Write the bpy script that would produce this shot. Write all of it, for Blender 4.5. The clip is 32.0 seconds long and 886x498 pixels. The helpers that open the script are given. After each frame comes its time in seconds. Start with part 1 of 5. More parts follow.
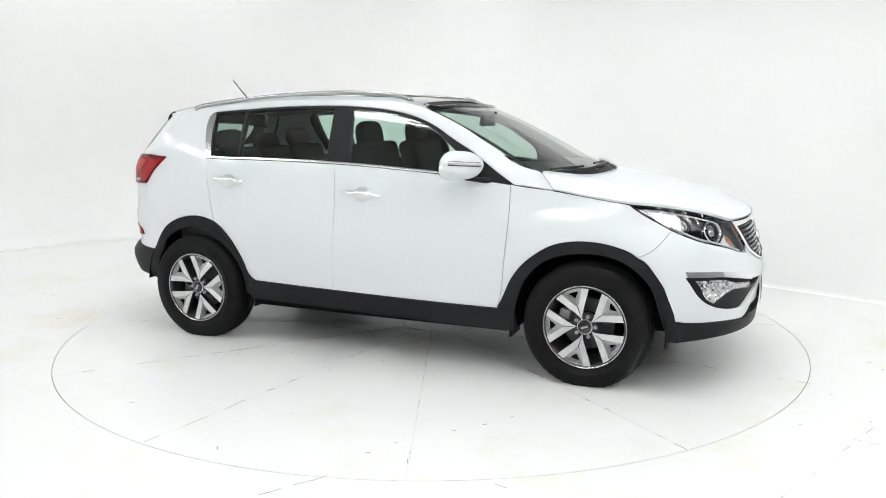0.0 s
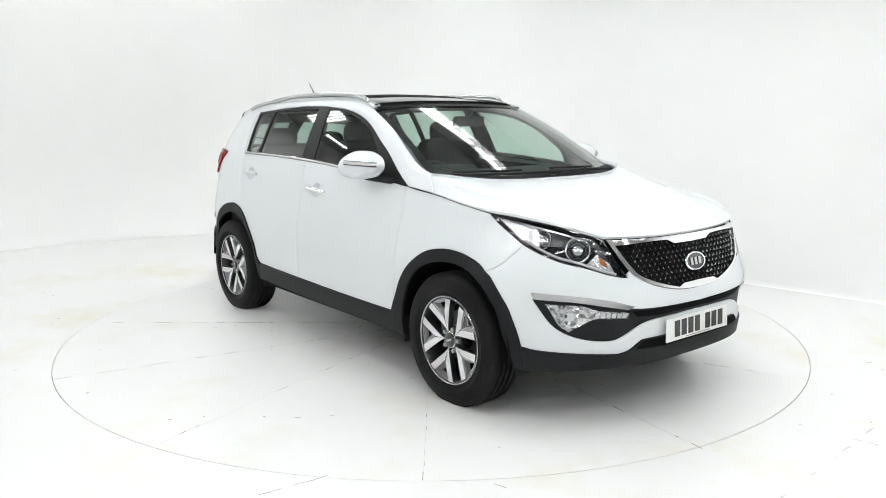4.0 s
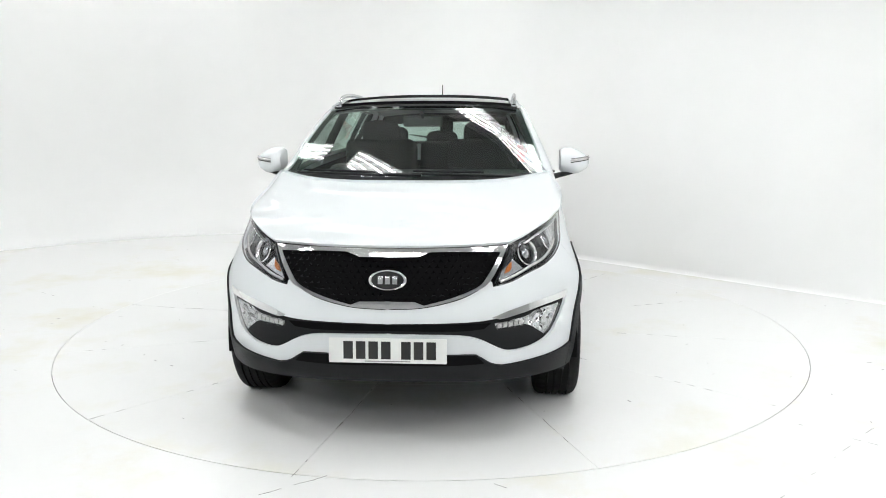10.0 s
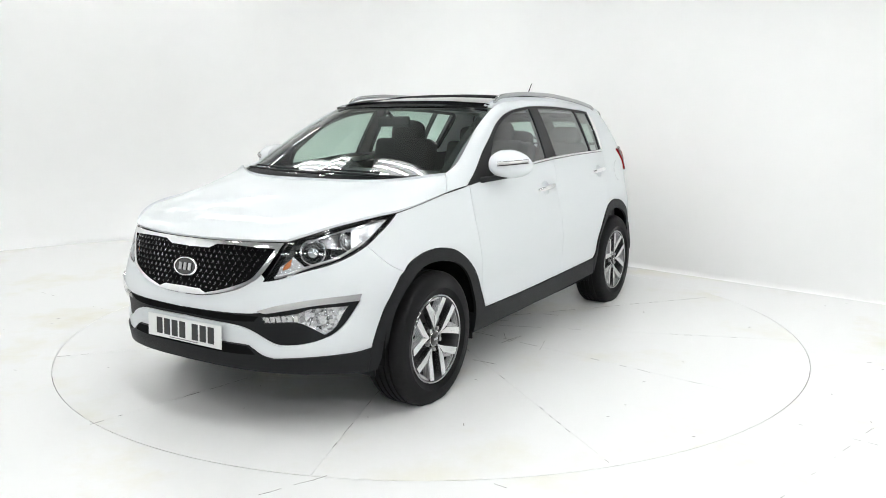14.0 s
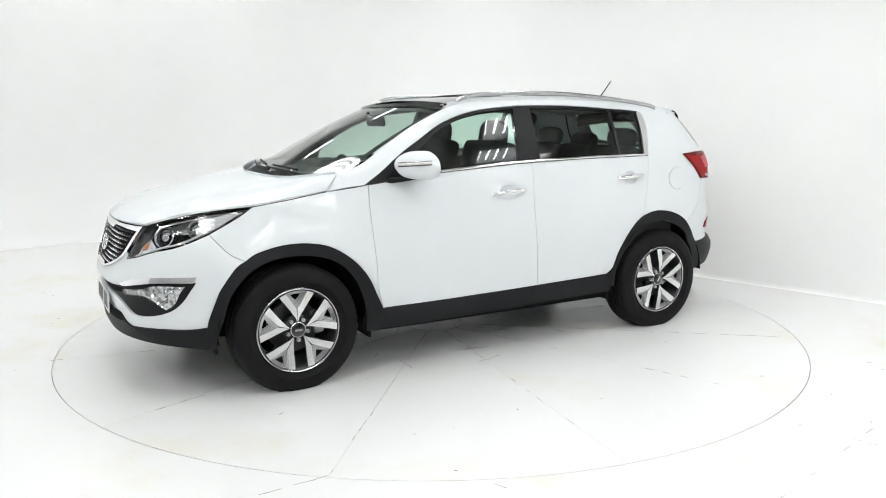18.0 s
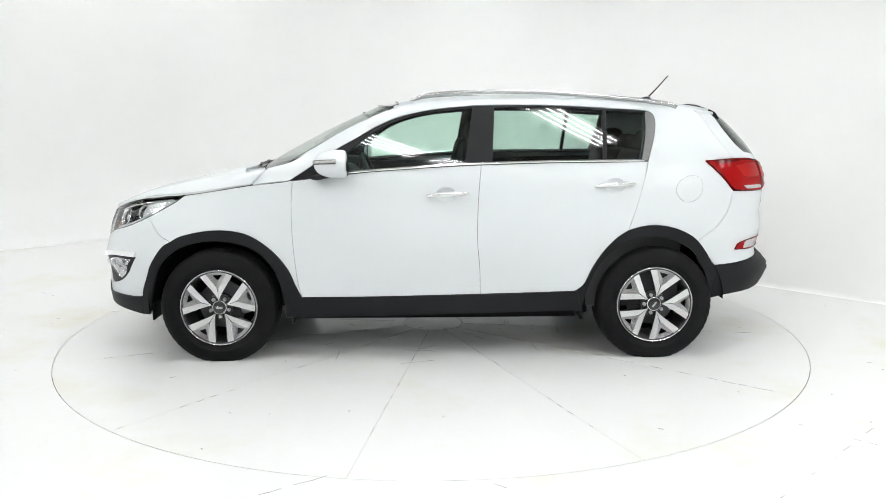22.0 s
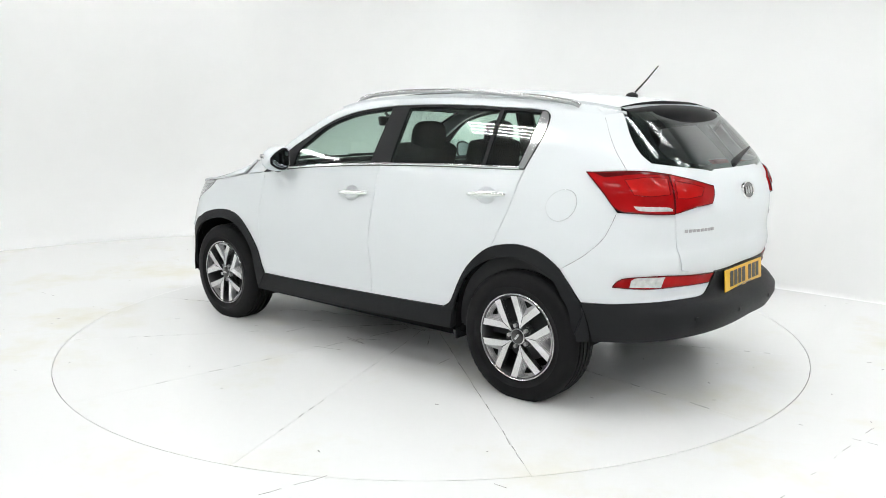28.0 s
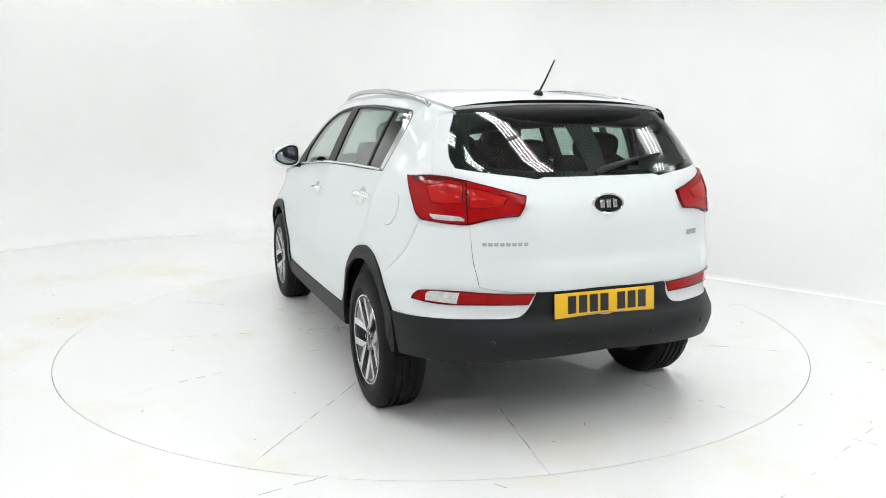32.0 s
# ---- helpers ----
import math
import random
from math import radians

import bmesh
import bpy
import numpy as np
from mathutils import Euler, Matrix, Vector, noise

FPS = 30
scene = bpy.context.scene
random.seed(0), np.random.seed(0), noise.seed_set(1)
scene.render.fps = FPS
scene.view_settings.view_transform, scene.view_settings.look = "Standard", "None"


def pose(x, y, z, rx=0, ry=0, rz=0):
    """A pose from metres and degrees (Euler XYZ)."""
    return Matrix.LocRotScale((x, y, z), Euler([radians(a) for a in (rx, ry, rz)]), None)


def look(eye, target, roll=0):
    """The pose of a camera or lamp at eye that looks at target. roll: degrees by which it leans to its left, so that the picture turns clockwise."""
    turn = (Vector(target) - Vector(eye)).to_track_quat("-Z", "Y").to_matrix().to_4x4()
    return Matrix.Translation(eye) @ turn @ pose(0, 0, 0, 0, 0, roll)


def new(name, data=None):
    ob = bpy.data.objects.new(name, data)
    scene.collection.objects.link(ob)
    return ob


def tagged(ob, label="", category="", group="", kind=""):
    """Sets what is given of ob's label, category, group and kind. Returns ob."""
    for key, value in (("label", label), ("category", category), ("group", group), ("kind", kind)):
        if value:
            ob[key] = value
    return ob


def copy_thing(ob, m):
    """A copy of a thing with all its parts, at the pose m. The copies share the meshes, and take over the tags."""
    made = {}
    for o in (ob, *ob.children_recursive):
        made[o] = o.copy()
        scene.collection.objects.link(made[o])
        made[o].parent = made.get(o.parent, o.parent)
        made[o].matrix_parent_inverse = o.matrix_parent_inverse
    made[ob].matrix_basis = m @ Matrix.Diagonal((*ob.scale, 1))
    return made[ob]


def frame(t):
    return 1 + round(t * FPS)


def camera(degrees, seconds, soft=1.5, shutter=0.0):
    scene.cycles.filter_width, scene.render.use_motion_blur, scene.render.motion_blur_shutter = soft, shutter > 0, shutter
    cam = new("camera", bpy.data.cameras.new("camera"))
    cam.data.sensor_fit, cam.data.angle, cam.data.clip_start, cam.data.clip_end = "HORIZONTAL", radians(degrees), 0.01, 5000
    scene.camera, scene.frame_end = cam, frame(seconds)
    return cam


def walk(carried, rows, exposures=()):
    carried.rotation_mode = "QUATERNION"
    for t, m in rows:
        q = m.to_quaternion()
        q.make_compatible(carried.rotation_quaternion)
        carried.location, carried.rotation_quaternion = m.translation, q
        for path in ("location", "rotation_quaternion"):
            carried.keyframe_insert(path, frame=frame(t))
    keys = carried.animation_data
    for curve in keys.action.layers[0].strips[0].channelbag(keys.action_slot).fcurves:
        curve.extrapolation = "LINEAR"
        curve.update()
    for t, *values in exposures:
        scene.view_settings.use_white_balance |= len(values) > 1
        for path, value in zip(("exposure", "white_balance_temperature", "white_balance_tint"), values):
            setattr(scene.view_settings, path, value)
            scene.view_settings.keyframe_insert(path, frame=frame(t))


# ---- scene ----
from mathutils import geometry

# one fixed camera before a turntable; world origin = the turntable's axis on the floor
cam = camera(59.486, 32.0, soft=0.95)
EYE = (0.0, -5.432, 1.472)
STAND = look(EYE, (0.1306, 4.423, -0.224), -0.14)
walk(cam, [(0.0, STAND), (32.0, STAND)])
scene.view_settings.exposure = 0.0

# ---- world: the closed studio is lit by its tubes, added fill fittings among them ----
world = bpy.data.worlds.new("studio_world")
scene.world = world
world.use_nodes = True
world.node_tree.nodes["Background"].inputs[0].default_value = (0.9, 0.95, 1.0, 1)
world.node_tree.nodes["Background"].inputs[1].default_value = 0.05

TUBE_POWER = 24.0


# ---- materials ----
def material(name, color, rough=0.5, metal=0.0, coat=0.0, grain=0.0, grain_size=40.0, bump=0.0, stain=0.0, stain_size=1.5,
             stain_color=None, spec=0.5, space="Object"):
    m = bpy.data.materials.new(name)
    m.use_nodes = True
    nt = m.node_tree
    b = nt.nodes["Principled BSDF"]
    b.inputs["Roughness"].default_value = rough
    b.inputs["Metallic"].default_value = metal
    b.inputs["Coat Weight"].default_value = coat
    b.inputs["Coat Roughness"].default_value = 0.03
    b.inputs["Specular IOR Level"].default_value = spec
    b.inputs["Base Color"].default_value = (*color, 1)
    if grain or bump or stain:
        tc = nt.nodes.new("ShaderNodeTexCoord")
        fine = nt.nodes.new("ShaderNodeTexNoise")
        fine.inputs["Scale"].default_value = grain_size
        fine.inputs["Detail"].default_value = 5
        nt.links.new(tc.outputs[space], fine.inputs["Vector"])
        last = None
        if grain:
            mix = nt.nodes.new("ShaderNodeMix")
            mix.data_type = "RGBA"
            mix.inputs["A"].default_value = (*[c * (1 - grain) for c in color], 1)
            mix.inputs["B"].default_value = (*[min(c * (1 + grain), 0.95) for c in color], 1)
            nt.links.new(fine.outputs["Fac"], mix.inputs["Factor"])
            last = mix.outputs["Result"]
        if stain:
            big = nt.nodes.new("ShaderNodeTexNoise")
            big.inputs["Scale"].default_value = stain_size
            big.inputs["Detail"].default_value = 6
            big.inputs["Roughness"].default_value = 0.65
            nt.links.new(tc.outputs[space], big.inputs["Vector"])
            ramp = nt.nodes.new("ShaderNodeMapRange")
            ramp.inputs["From Min"].default_value, ramp.inputs["From Max"].default_value = 0.52, 0.75
            ramp.inputs["To Min"].default_value, ramp.inputs["To Max"].default_value = 0.0, stain
            nt.links.new(big.outputs["Fac"], ramp.inputs["Value"])
            mix2 = nt.nodes.new("ShaderNodeMix")
            mix2.data_type = "RGBA"
            mix2.inputs["A"].default_value = (*color, 1)
            if last:
                nt.links.new(last, mix2.inputs["A"])
            mix2.inputs["B"].default_value = (*(stain_color or [c * 0.8 for c in color]), 1)
            nt.links.new(ramp.outputs["Result"], mix2.inputs["Factor"])
            last = mix2.outputs["Result"]
        if last:
            nt.links.new(last, b.inputs["Base Color"])
        if bump:
            bn = nt.nodes.new("ShaderNodeBump")
            bn.inputs["Strength"].default_value = bump
            bn.inputs["Distance"].default_value = 0.002
            nt.links.new(fine.outputs["Fac"], bn.inputs["Height"])
            nt.links.new(bn.outputs["Normal"], b.inputs["Normal"])
    return m


def glass(name, tint, base=0.075, rough=0.0):
    """Thin glazing: what lies behind is seen through the tint, the room is mirrored by the Fresnel law."""
    m = bpy.data.materials.new(name)
    m.use_nodes = True
    nt = m.node_tree
    nt.nodes.remove(nt.nodes["Principled BSDF"])
    clear = nt.nodes.new("ShaderNodeBsdfTransparent")
    clear.inputs["Color"].default_value = (*tint, 1)
    gloss = nt.nodes.new("ShaderNodeBsdfGlossy")
    gloss.inputs["Roughness"].default_value = rough
    face = nt.nodes.new("ShaderNodeLayerWeight")
    face.inputs["Blend"].default_value = 0.5
    steep = nt.nodes.new("ShaderNodeMath")
    steep.operation = "POWER"
    steep.inputs[1].default_value = 3.6
    fres = nt.nodes.new("ShaderNodeMath")
    fres.operation = "MULTIPLY_ADD"
    fres.inputs[1].default_value, fres.inputs[2].default_value = 1 - base, base
    nt.links.new(face.outputs["Facing"], steep.inputs[0])
    nt.links.new(steep.outputs[0], fres.inputs[0])
    mix = nt.nodes.new("ShaderNodeMixShader")
    nt.links.new(fres.outputs[0], mix.inputs[0])
    nt.links.new(clear.outputs[0], mix.inputs[1])
    nt.links.new(gloss.outputs[0], mix.inputs[2])
    nt.links.new(mix.outputs[0], nt.nodes["Material Output"].inputs["Surface"])
    return m


def glow(name, color, power):
    m = bpy.data.materials.new(name)
    m.use_nodes = True
    nt = m.node_tree
    nt.nodes.remove(nt.nodes["Principled BSDF"])
    e = nt.nodes.new("ShaderNodeEmission")
    e.inputs["Color"].default_value = (*color, 1)
    e.inputs["Strength"].default_value = power
    nt.links.new(e.outputs[0], nt.nodes["Material Output"].inputs["Surface"])
    return m


M_WALL = material("white_wall_paint", (0.85, 0.855, 0.85), 0.6, grain=0.015, grain_size=3, bump=0.05, stain=0.12, stain_size=0.5)
M_CEIL = material("grey_ceiling_panel", (0.36, 0.365, 0.36), 0.7, grain=0.03, grain_size=6)
M_FLOOR = material("white_floor_paint", (0.815, 0.82, 0.815), 0.26, grain=0.012, grain_size=25, bump=0.05, stain=0.9, stain_size=0.9,
                   stain_color=(0.73, 0.70, 0.55))
M_DISC = material("white_turntable_paint", (0.815, 0.82, 0.815), 0.25, grain=0.012, grain_size=25, bump=0.05, stain=0.7, stain_size=1.1,
                  stain_color=(0.73, 0.71, 0.59))
M_SCUFF = material("dark_scuff", (0.20, 0.20, 0.19), 0.7, grain=0.3, grain_size=120)
M_GAP = material("dirty_joint_filler", (0.62, 0.62, 0.60), 0.8, stain=1.0, stain_size=3.2, stain_color=(0.05, 0.05, 0.048))
M_TUBE = glow("tube_glow", (0.995, 1.0, 0.998), TUBE_POWER)
M_FIX = material("white_fitting", (0.75, 0.76, 0.76), 0.4, grain=0.02)
M_PAINT = material("white_car_paint", (0.69, 0.72, 0.735), 0.5, coat=0.45, grain=0.006, grain_size=900, spec=0.0)
M_PLASTIC = material("textured_black_plastic", (0.0128, 0.0137, 0.0147), 0.5, grain=0.12, grain_size=500, bump=0.25, spec=0.14)
M_GLOSSBLACK = material("gloss_black", (0.006, 0.006, 0.007), 0.06, coat=0.6, grain=0.05)
M_SPOILER = material("black_spoiler_paint", (0.004, 0.004, 0.0045), 0.42, spec=0.08, grain=0.05)
M_STUD = material("dark_grille_chrome", (0.13, 0.131, 0.134), 0.2, metal=1.0, coat=0.15, grain=0.05)
M_SATIN = material("satin_black_trim", (0.010, 0.0108, 0.0115), 0.45, grain=0.08, grain_size=300, spec=0.2)
M_CHROME = material("chrome", (0.88, 0.885, 0.89), 0.09, metal=1.0, grain=0.01)
M_SATINCHROME = material("satin_silver", (0.46, 0.465, 0.47), 0.25, metal=1.0, grain=0.03, grain_size=300)
M_RUBBER = material("tyre_rubber", (0.0065, 0.0065, 0.007), 0.6, spec=0.14, grain=0.2, grain_size=160, bump=0.35, stain=0.3, stain_size=8,
                    stain_color=(0.018, 0.018, 0.017))
M_ALLOY = material("machined_alloy", (0.66, 0.665, 0.67), 0.26, metal=1.0, grain=0.03, grain_size=400)
M_ALLOYDARK = material("grey_painted_alloy", (0.035, 0.036, 0.038), 0.38, metal=0.3, grain=0.08, grain_size=200)
M_POCKET = material("grey_wheel_pocket", (0.40, 0.403, 0.407), 0.33, metal=0.8, grain=0.1, grain_size=200)
M_DARKWALL = material("far_wall_paint", (0.50, 0.503, 0.505), 0.8, grain=0.05, grain_size=3)
M_DISCSTEEL = material("dull_disc_steel", (0.09, 0.09, 0.092), 0.45, metal=0.9, grain=0.2, grain_size=90)
M_STEEL = material("brake_steel", (0.42, 0.42, 0.43), 0.4, metal=1.0, grain=0.15, grain_size=120)
M_UNDER = material("underbody_black", (0.006, 0.006, 0.0065), 0.85, spec=0.05, grain=0.3, grain_size=20)
M_LINER = material("cabin_black_fabric", (0.012, 0.0125, 0.013), 0.9, spec=0.1, grain=0.2, grain_size=120, bump=0.1)
M_TRIM = material("cabin_grey_plastic", (0.030, 0.031, 0.032), 0.6, spec=0.2, grain=0.1, grain_size=250, bump=0.15)
M_HEADLINER = material("cabin_grey_headliner", (0.32, 0.33, 0.33), 0.9, grain=0.06, grain_size=250)
M_GLASS_F = glass("clear_green_glass", (0.76, 0.88, 0.82))
M_GLASS_S = glass("side_green_glass", (0.76, 0.90, 0.83))
M_GLASS_R = glass("privacy_glass", (0.68, 0.82, 0.75), 0.085)
M_GLASS_B = glass("rear_privacy_glass", (0.50, 0.60, 0.56))
M_LENS = glass("clear_lamp_lens", (0.95, 0.96, 0.97), 0.05)
M_ROOFGLASS = material("black_roof_glass", (0.004, 0.004, 0.005), 0.03, coat=0.3, grain=0.05)
M_RED = material("red_lamp_lens", (0.31, 0.003, 0.004), 0.25, spec=0.05, coat=0.2, grain=0.25, grain_size=14)
M_REDGLOW = material("bright_red_lamp_lens", (0.40, 0.007, 0.006), 0.3, spec=0.05, coat=0.2, grain=0.35, grain_size=11)
M_REDDARK = material("dark_red_lamp_lens", (0.085, 0.002, 0.003), 0.2, spec=0.1, coat=0.35, grain=0.15, grain_size=30)
M_CLEARLAMP = material("ribbed_clear_lamp", (0.52, 0.515, 0.51), 0.15, coat=1.0, grain=0.45, grain_size=55)
M_FOG = material("faceted_fog_lamp", (0.62, 0.625, 0.63), 0.12, metal=1.0, coat=0.4, grain=0.25, grain_size=30)
M_BULB = material("projector_glass", (0.50, 0.52, 0.54), 0.06, metal=0.75, coat=1.0, grain=0.25, grain_size=60)
M_AMBER = material("amber_bulb", (0.46, 0.14, 0.035), 0.2, coat=0.5, grain=0.1)
M_REFLECTOR = material("lamp_reflector", (0.74, 0.745, 0.75), 0.22, metal=0.75, grain=0.22, grain_size=45)
M_LAMPDARK = material("lamp_housing_grey", (0.26, 0.262, 0.266), 0.25, metal=0.7, grain=0.3, grain_size=14)
M_LAMPBLACK = material("lamp_bezel_black", (0.03, 0.031, 0.033), 0.25, grain=0.2, grain_size=40)
M_PLATE_W = material("white_plate", (0.78, 0.79, 0.77), 0.35, grain=0.02, grain_size=60)
M_PLATE_Y = material("yellow_plate", (0.72, 0.42, 0.015), 0.35, grain=0.03, grain_size=60)
M_INK = material("plate_ink", (0.012, 0.012, 0.012), 0.4, grain=0.1)
M_INKGREY = material("grey_plate_ink", (0.25, 0.25, 0.24), 0.5, grain=0.1)
M_MIRROR = material("mirror_glass", (0.30, 0.33, 0.35), 0.02, metal=1.0, grain=0.005)


def spline(pts):
    """A smooth monotone curve through (u, v) pairs, held flat beyond its ends."""
    u = [float(p[0]) for p in pts]
    v = [float(p[1]) for p in pts]
    n = len(u)
    d = [(v[i + 1] - v[i]) / (u[i + 1] - u[i]) for i in range(n - 1)]
    m = [d[0]] + [0.0 if d[i - 1] * d[i] <= 0 else 2 * d[i - 1] * d[i] / (d[i - 1] + d[i]) for i in range(1, n - 1)] + [d[-1]]

    def f(x):
        if x <= u[0]:
            return v[0] + m[0] * max(x - u[0], -0.05)
        if x >= u[-1]:
            return v[-1] + m[-1] * min(x - u[-1], 0.05)
        i = 0
        while x > u[i + 1]:
            i += 1
        h = u[i + 1] - u[i]
        t = (x - u[i]) / h
        return (v[i] * (1 + 2 * t) * (1 - t) ** 2 + h * m[i] * t * (1 - t) ** 2
                + v[i + 1] * t * t * (3 - 2 * t) + h * m[i + 1] * t * t * (t - 1))
    return f


# the shell of the car: half width by height, taper by length, nose and tail by height
def natural(pts):
    """A natural cubic spline, with no steps in its curvature."""
    u, v = np.array([p[0] for p in pts], float), np.array([p[1] for p in pts], float)
    n, h = len(u), np.diff(u)
    A, r = np.eye(n), np.zeros(n)
    for i in range(1, n - 1):
        A[i, i - 1:i + 2] = h[i - 1], 2 * (h[i - 1] + h[i]), h[i]
        r[i] = 6 * ((v[i + 1] - v[i]) / h[i] - (v[i] - v[i - 1]) / h[i - 1])
    m = np.linalg.solve(A, r)

    def f(x):
        i = int(min(max(np.searchsorted(u, x) - 1, 0), n - 2))
        a, c = u[i + 1] - x, x - u[i]
        return float((m[i] * a ** 3 + m[i + 1] * c ** 3) / (6 * h[i]) + (v[i] / h[i] - m[i] * h[i] / 6) * a + (v[i + 1] / h[i] - m[i + 1] * h[i] / 6) * c)
    return f


lower_width = natural([(0.16, 0.848), (0.34, 0.889), (0.44, 0.8985), (0.53, 0.8985), (0.64, 0.907), (0.82, 0.894), (1.0, 0.856), (1.12, 0.831), (1.19, 0.807), (1.26, 0.778)])


def half_width(z):
    if z < 1.19:
        return lower_width(z)
    return 0.807 - 0.40 * (z - 1.19) - 0.246 * (z - 1.19) ** 2 - 3.0 * max(0.0, z - 1.545) ** 2


def taper(x):
    return -(0.031 if x > 0 else 0.0195) * x * x


def taper_share(z):
    return 0.25 + 0.95 * min(max(z - 0.45, 0.0), 1.1)


nose = spline([(0.16, 2.08), (0.25, 2.14), (0.335, 2.165), (0.45, 2.172), (0.53, 2.182), (0.585, 2.196), (0.63, 2.188), (0.70, 2.165),
               (0.77, 2.143), (0.87, 2.112), (0.91, 2.095), (1.0, 2.03), (1.1, 1.95)])
tail = spline([(0.2, -2.0), (0.30, -2.10), (0.38, -2.155), (0.44, -2.195), (0.50, -2.222), (0.540, -2.216), (0.570, -2.175), (0.595, -2.138), (0.63, -2.132), (0.70, -2.140), (0.75, -2.158),
               (0.79, -2.160), (0.85, -2.147), (1.0, -2.158), (1.09, -2.143), (1.2, -2.085), (1.24, -2.058), (1.3, -2.005), (1.4, -1.905), (1.47, -1.825), (1.55, -1.70)])
XF, XR, NF, NR = 1.2, -1.36, 3.0, 3.0
FLARE = 0.042
round_tail = spline([(0.65, 2.9), (1.0, 3.3), (1.2, 4.0), (1.45, 5.2)])


def width_at(x, z):
    return half_width(z) + taper(x) * taper_share(z)


def _arc(n, reach, wide):
    rows, px, py, s = [(0.0, 0.0)], 0.0, wide, 0.0
    for i in range(1, 401):
        a = math.pi / 2 * i / 400
        x, y = reach * math.sin(a) ** (2 / n), wide * math.cos(a) ** (2 / n) if i < 400 else 0.0
        s += math.hypot(x - px, y - py)
        px, py = x, y
        rows.append((s, a))
    return rows


ARC_F, ARC_R = _arc(NF, 0.98, 0.86), _arc(NR, 0.81, 0.82)
S_FRONT, S_REAR = XF + ARC_F[-1][0], XR - ARC_R[-1][0]


def _angle(rows, s):
    s = min(max(s, 0.0), rows[-1][0])
    return float(np.interp(s, [r[0] for r in rows], [r[1] for r in rows]))


def shell(s, z, out=0.0):
    """The point of the car's left shell at the length s round it and the height z, moved outwards by out."""
    if s > XF:
        a = _angle(ARC_F, s - XF)
        x = XF + (nose(z) - XF) * math.sin(a) ** (2 / NF)
        y = width_at(min(x, 1.6), z) * max(math.cos(a), 0.0) ** (2 / NF) if a < math.pi / 2 - 1e-6 else 0.0
        y += FLARE * math.exp(-((x - 1.63) / 0.17) ** 2) * min(max((0.92 - z) / 0.22, 0.0), 1.0)
    elif s < XR:
        a = _angle(ARC_R, XR - s)
        nr = round_tail(z)
        x = XR + (tail(z) - XR) * math.sin(a) ** (2 / nr)
        y = width_at(max(x, -1.9), z) * max(math.cos(a), 0.0) ** (2 / nr) if a < math.pi / 2 - 1e-6 else 0.0
    else:
        x, y = s, width_at(s, z)
    p = Vector((x, y, z))
    return p + shell_normal(s, z) * out if out else p


def shell_normal(s, z):
    h = 0.012
    s0, s1 = max(s - h, S_REAR + 1e-4), min(s + h, S_FRONT - 1e-4)
    n = (shell(s1, z) - shell(s0, z)).cross(shell(s, z + h) - shell(s, z - h)) * -1.0
    if s >= S_FRONT - 0.02:
        n.y = 0.0
    if s <= S_REAR + 0.02:
        n.y = 0.0
    return n.normalized()


# ---- mesh helpers ----
def finish(name, bm, mat, parent=None, label="", smooth=True, angle=35):
    me = bpy.data.meshes.new(name)
    bm.normal_update()
    if smooth:
        for f in bm.faces:
            f.smooth = True
        lim = radians(angle)
        for e in bm.edges:
            if len(e.link_faces) == 2 and e.calc_face_angle(0.0) > lim:
                e.smooth = False
    bm.to_mesh(me)
    bm.free()
    me.materials.append(mat)
    ob = new(name, me)
    if parent:
        ob.parent = parent
    if label:
        ob["label"] = label
    return ob


def part(name, bm, mat, parent, label="", smooth=True, angle=35):
    return finish(name, bm, mat, parent, label, smooth, angle)


def box_bm(w, d, h, bevel=0.0, m=None, seg=2, bm=None):
    bm = bm or bmesh.new()
    r = bmesh.ops.create_cube(bm, size=1.0, matrix=(m or Matrix()) @ Matrix.Diagonal((w, d, h, 1)))
    if bevel:
        es = list({e for v in r["verts"] for e in v.link_edges})
        bmesh.ops.bevel(bm, geom=es, offset=bevel, segments=seg, profile=0.5, affect="EDGES")
    return bm


def lathe(profile, n=48, bm=None, m=None, closed=False):
    """Turns (radius, y) pairs round the y axis."""
    bm = bm or bmesh.new()
    m = m or Matrix()
    rings = []
    for r, y in profile:
        rings.append([bm.verts.new(m @ Vector((r * math.cos(2 * math.pi * k / n), y, r * math.sin(2 * math.pi * k / n)))) for k in range(n)]
                     if r > 1e-6 else [bm.verts.new(m @ Vector((0, y, 0)))])
    pairs = list(zip(rings, rings[1:])) + ([(rings[-1], rings[0])] if closed else [])
    for a, b in pairs:
        for k in range(n):
            q = (k + 1) % n
            vs = [a[k % len(a)], a[q % len(a)], b[q % len(b)], b[k % len(b)]]
            vs = [v for i, v in enumerate(vs) if v not in vs[:i]]
            if len(vs) > 2:
                bm.faces.new(vs)
    bmesh.ops.recalc_face_normals(bm, faces=bm.faces)
    return bm


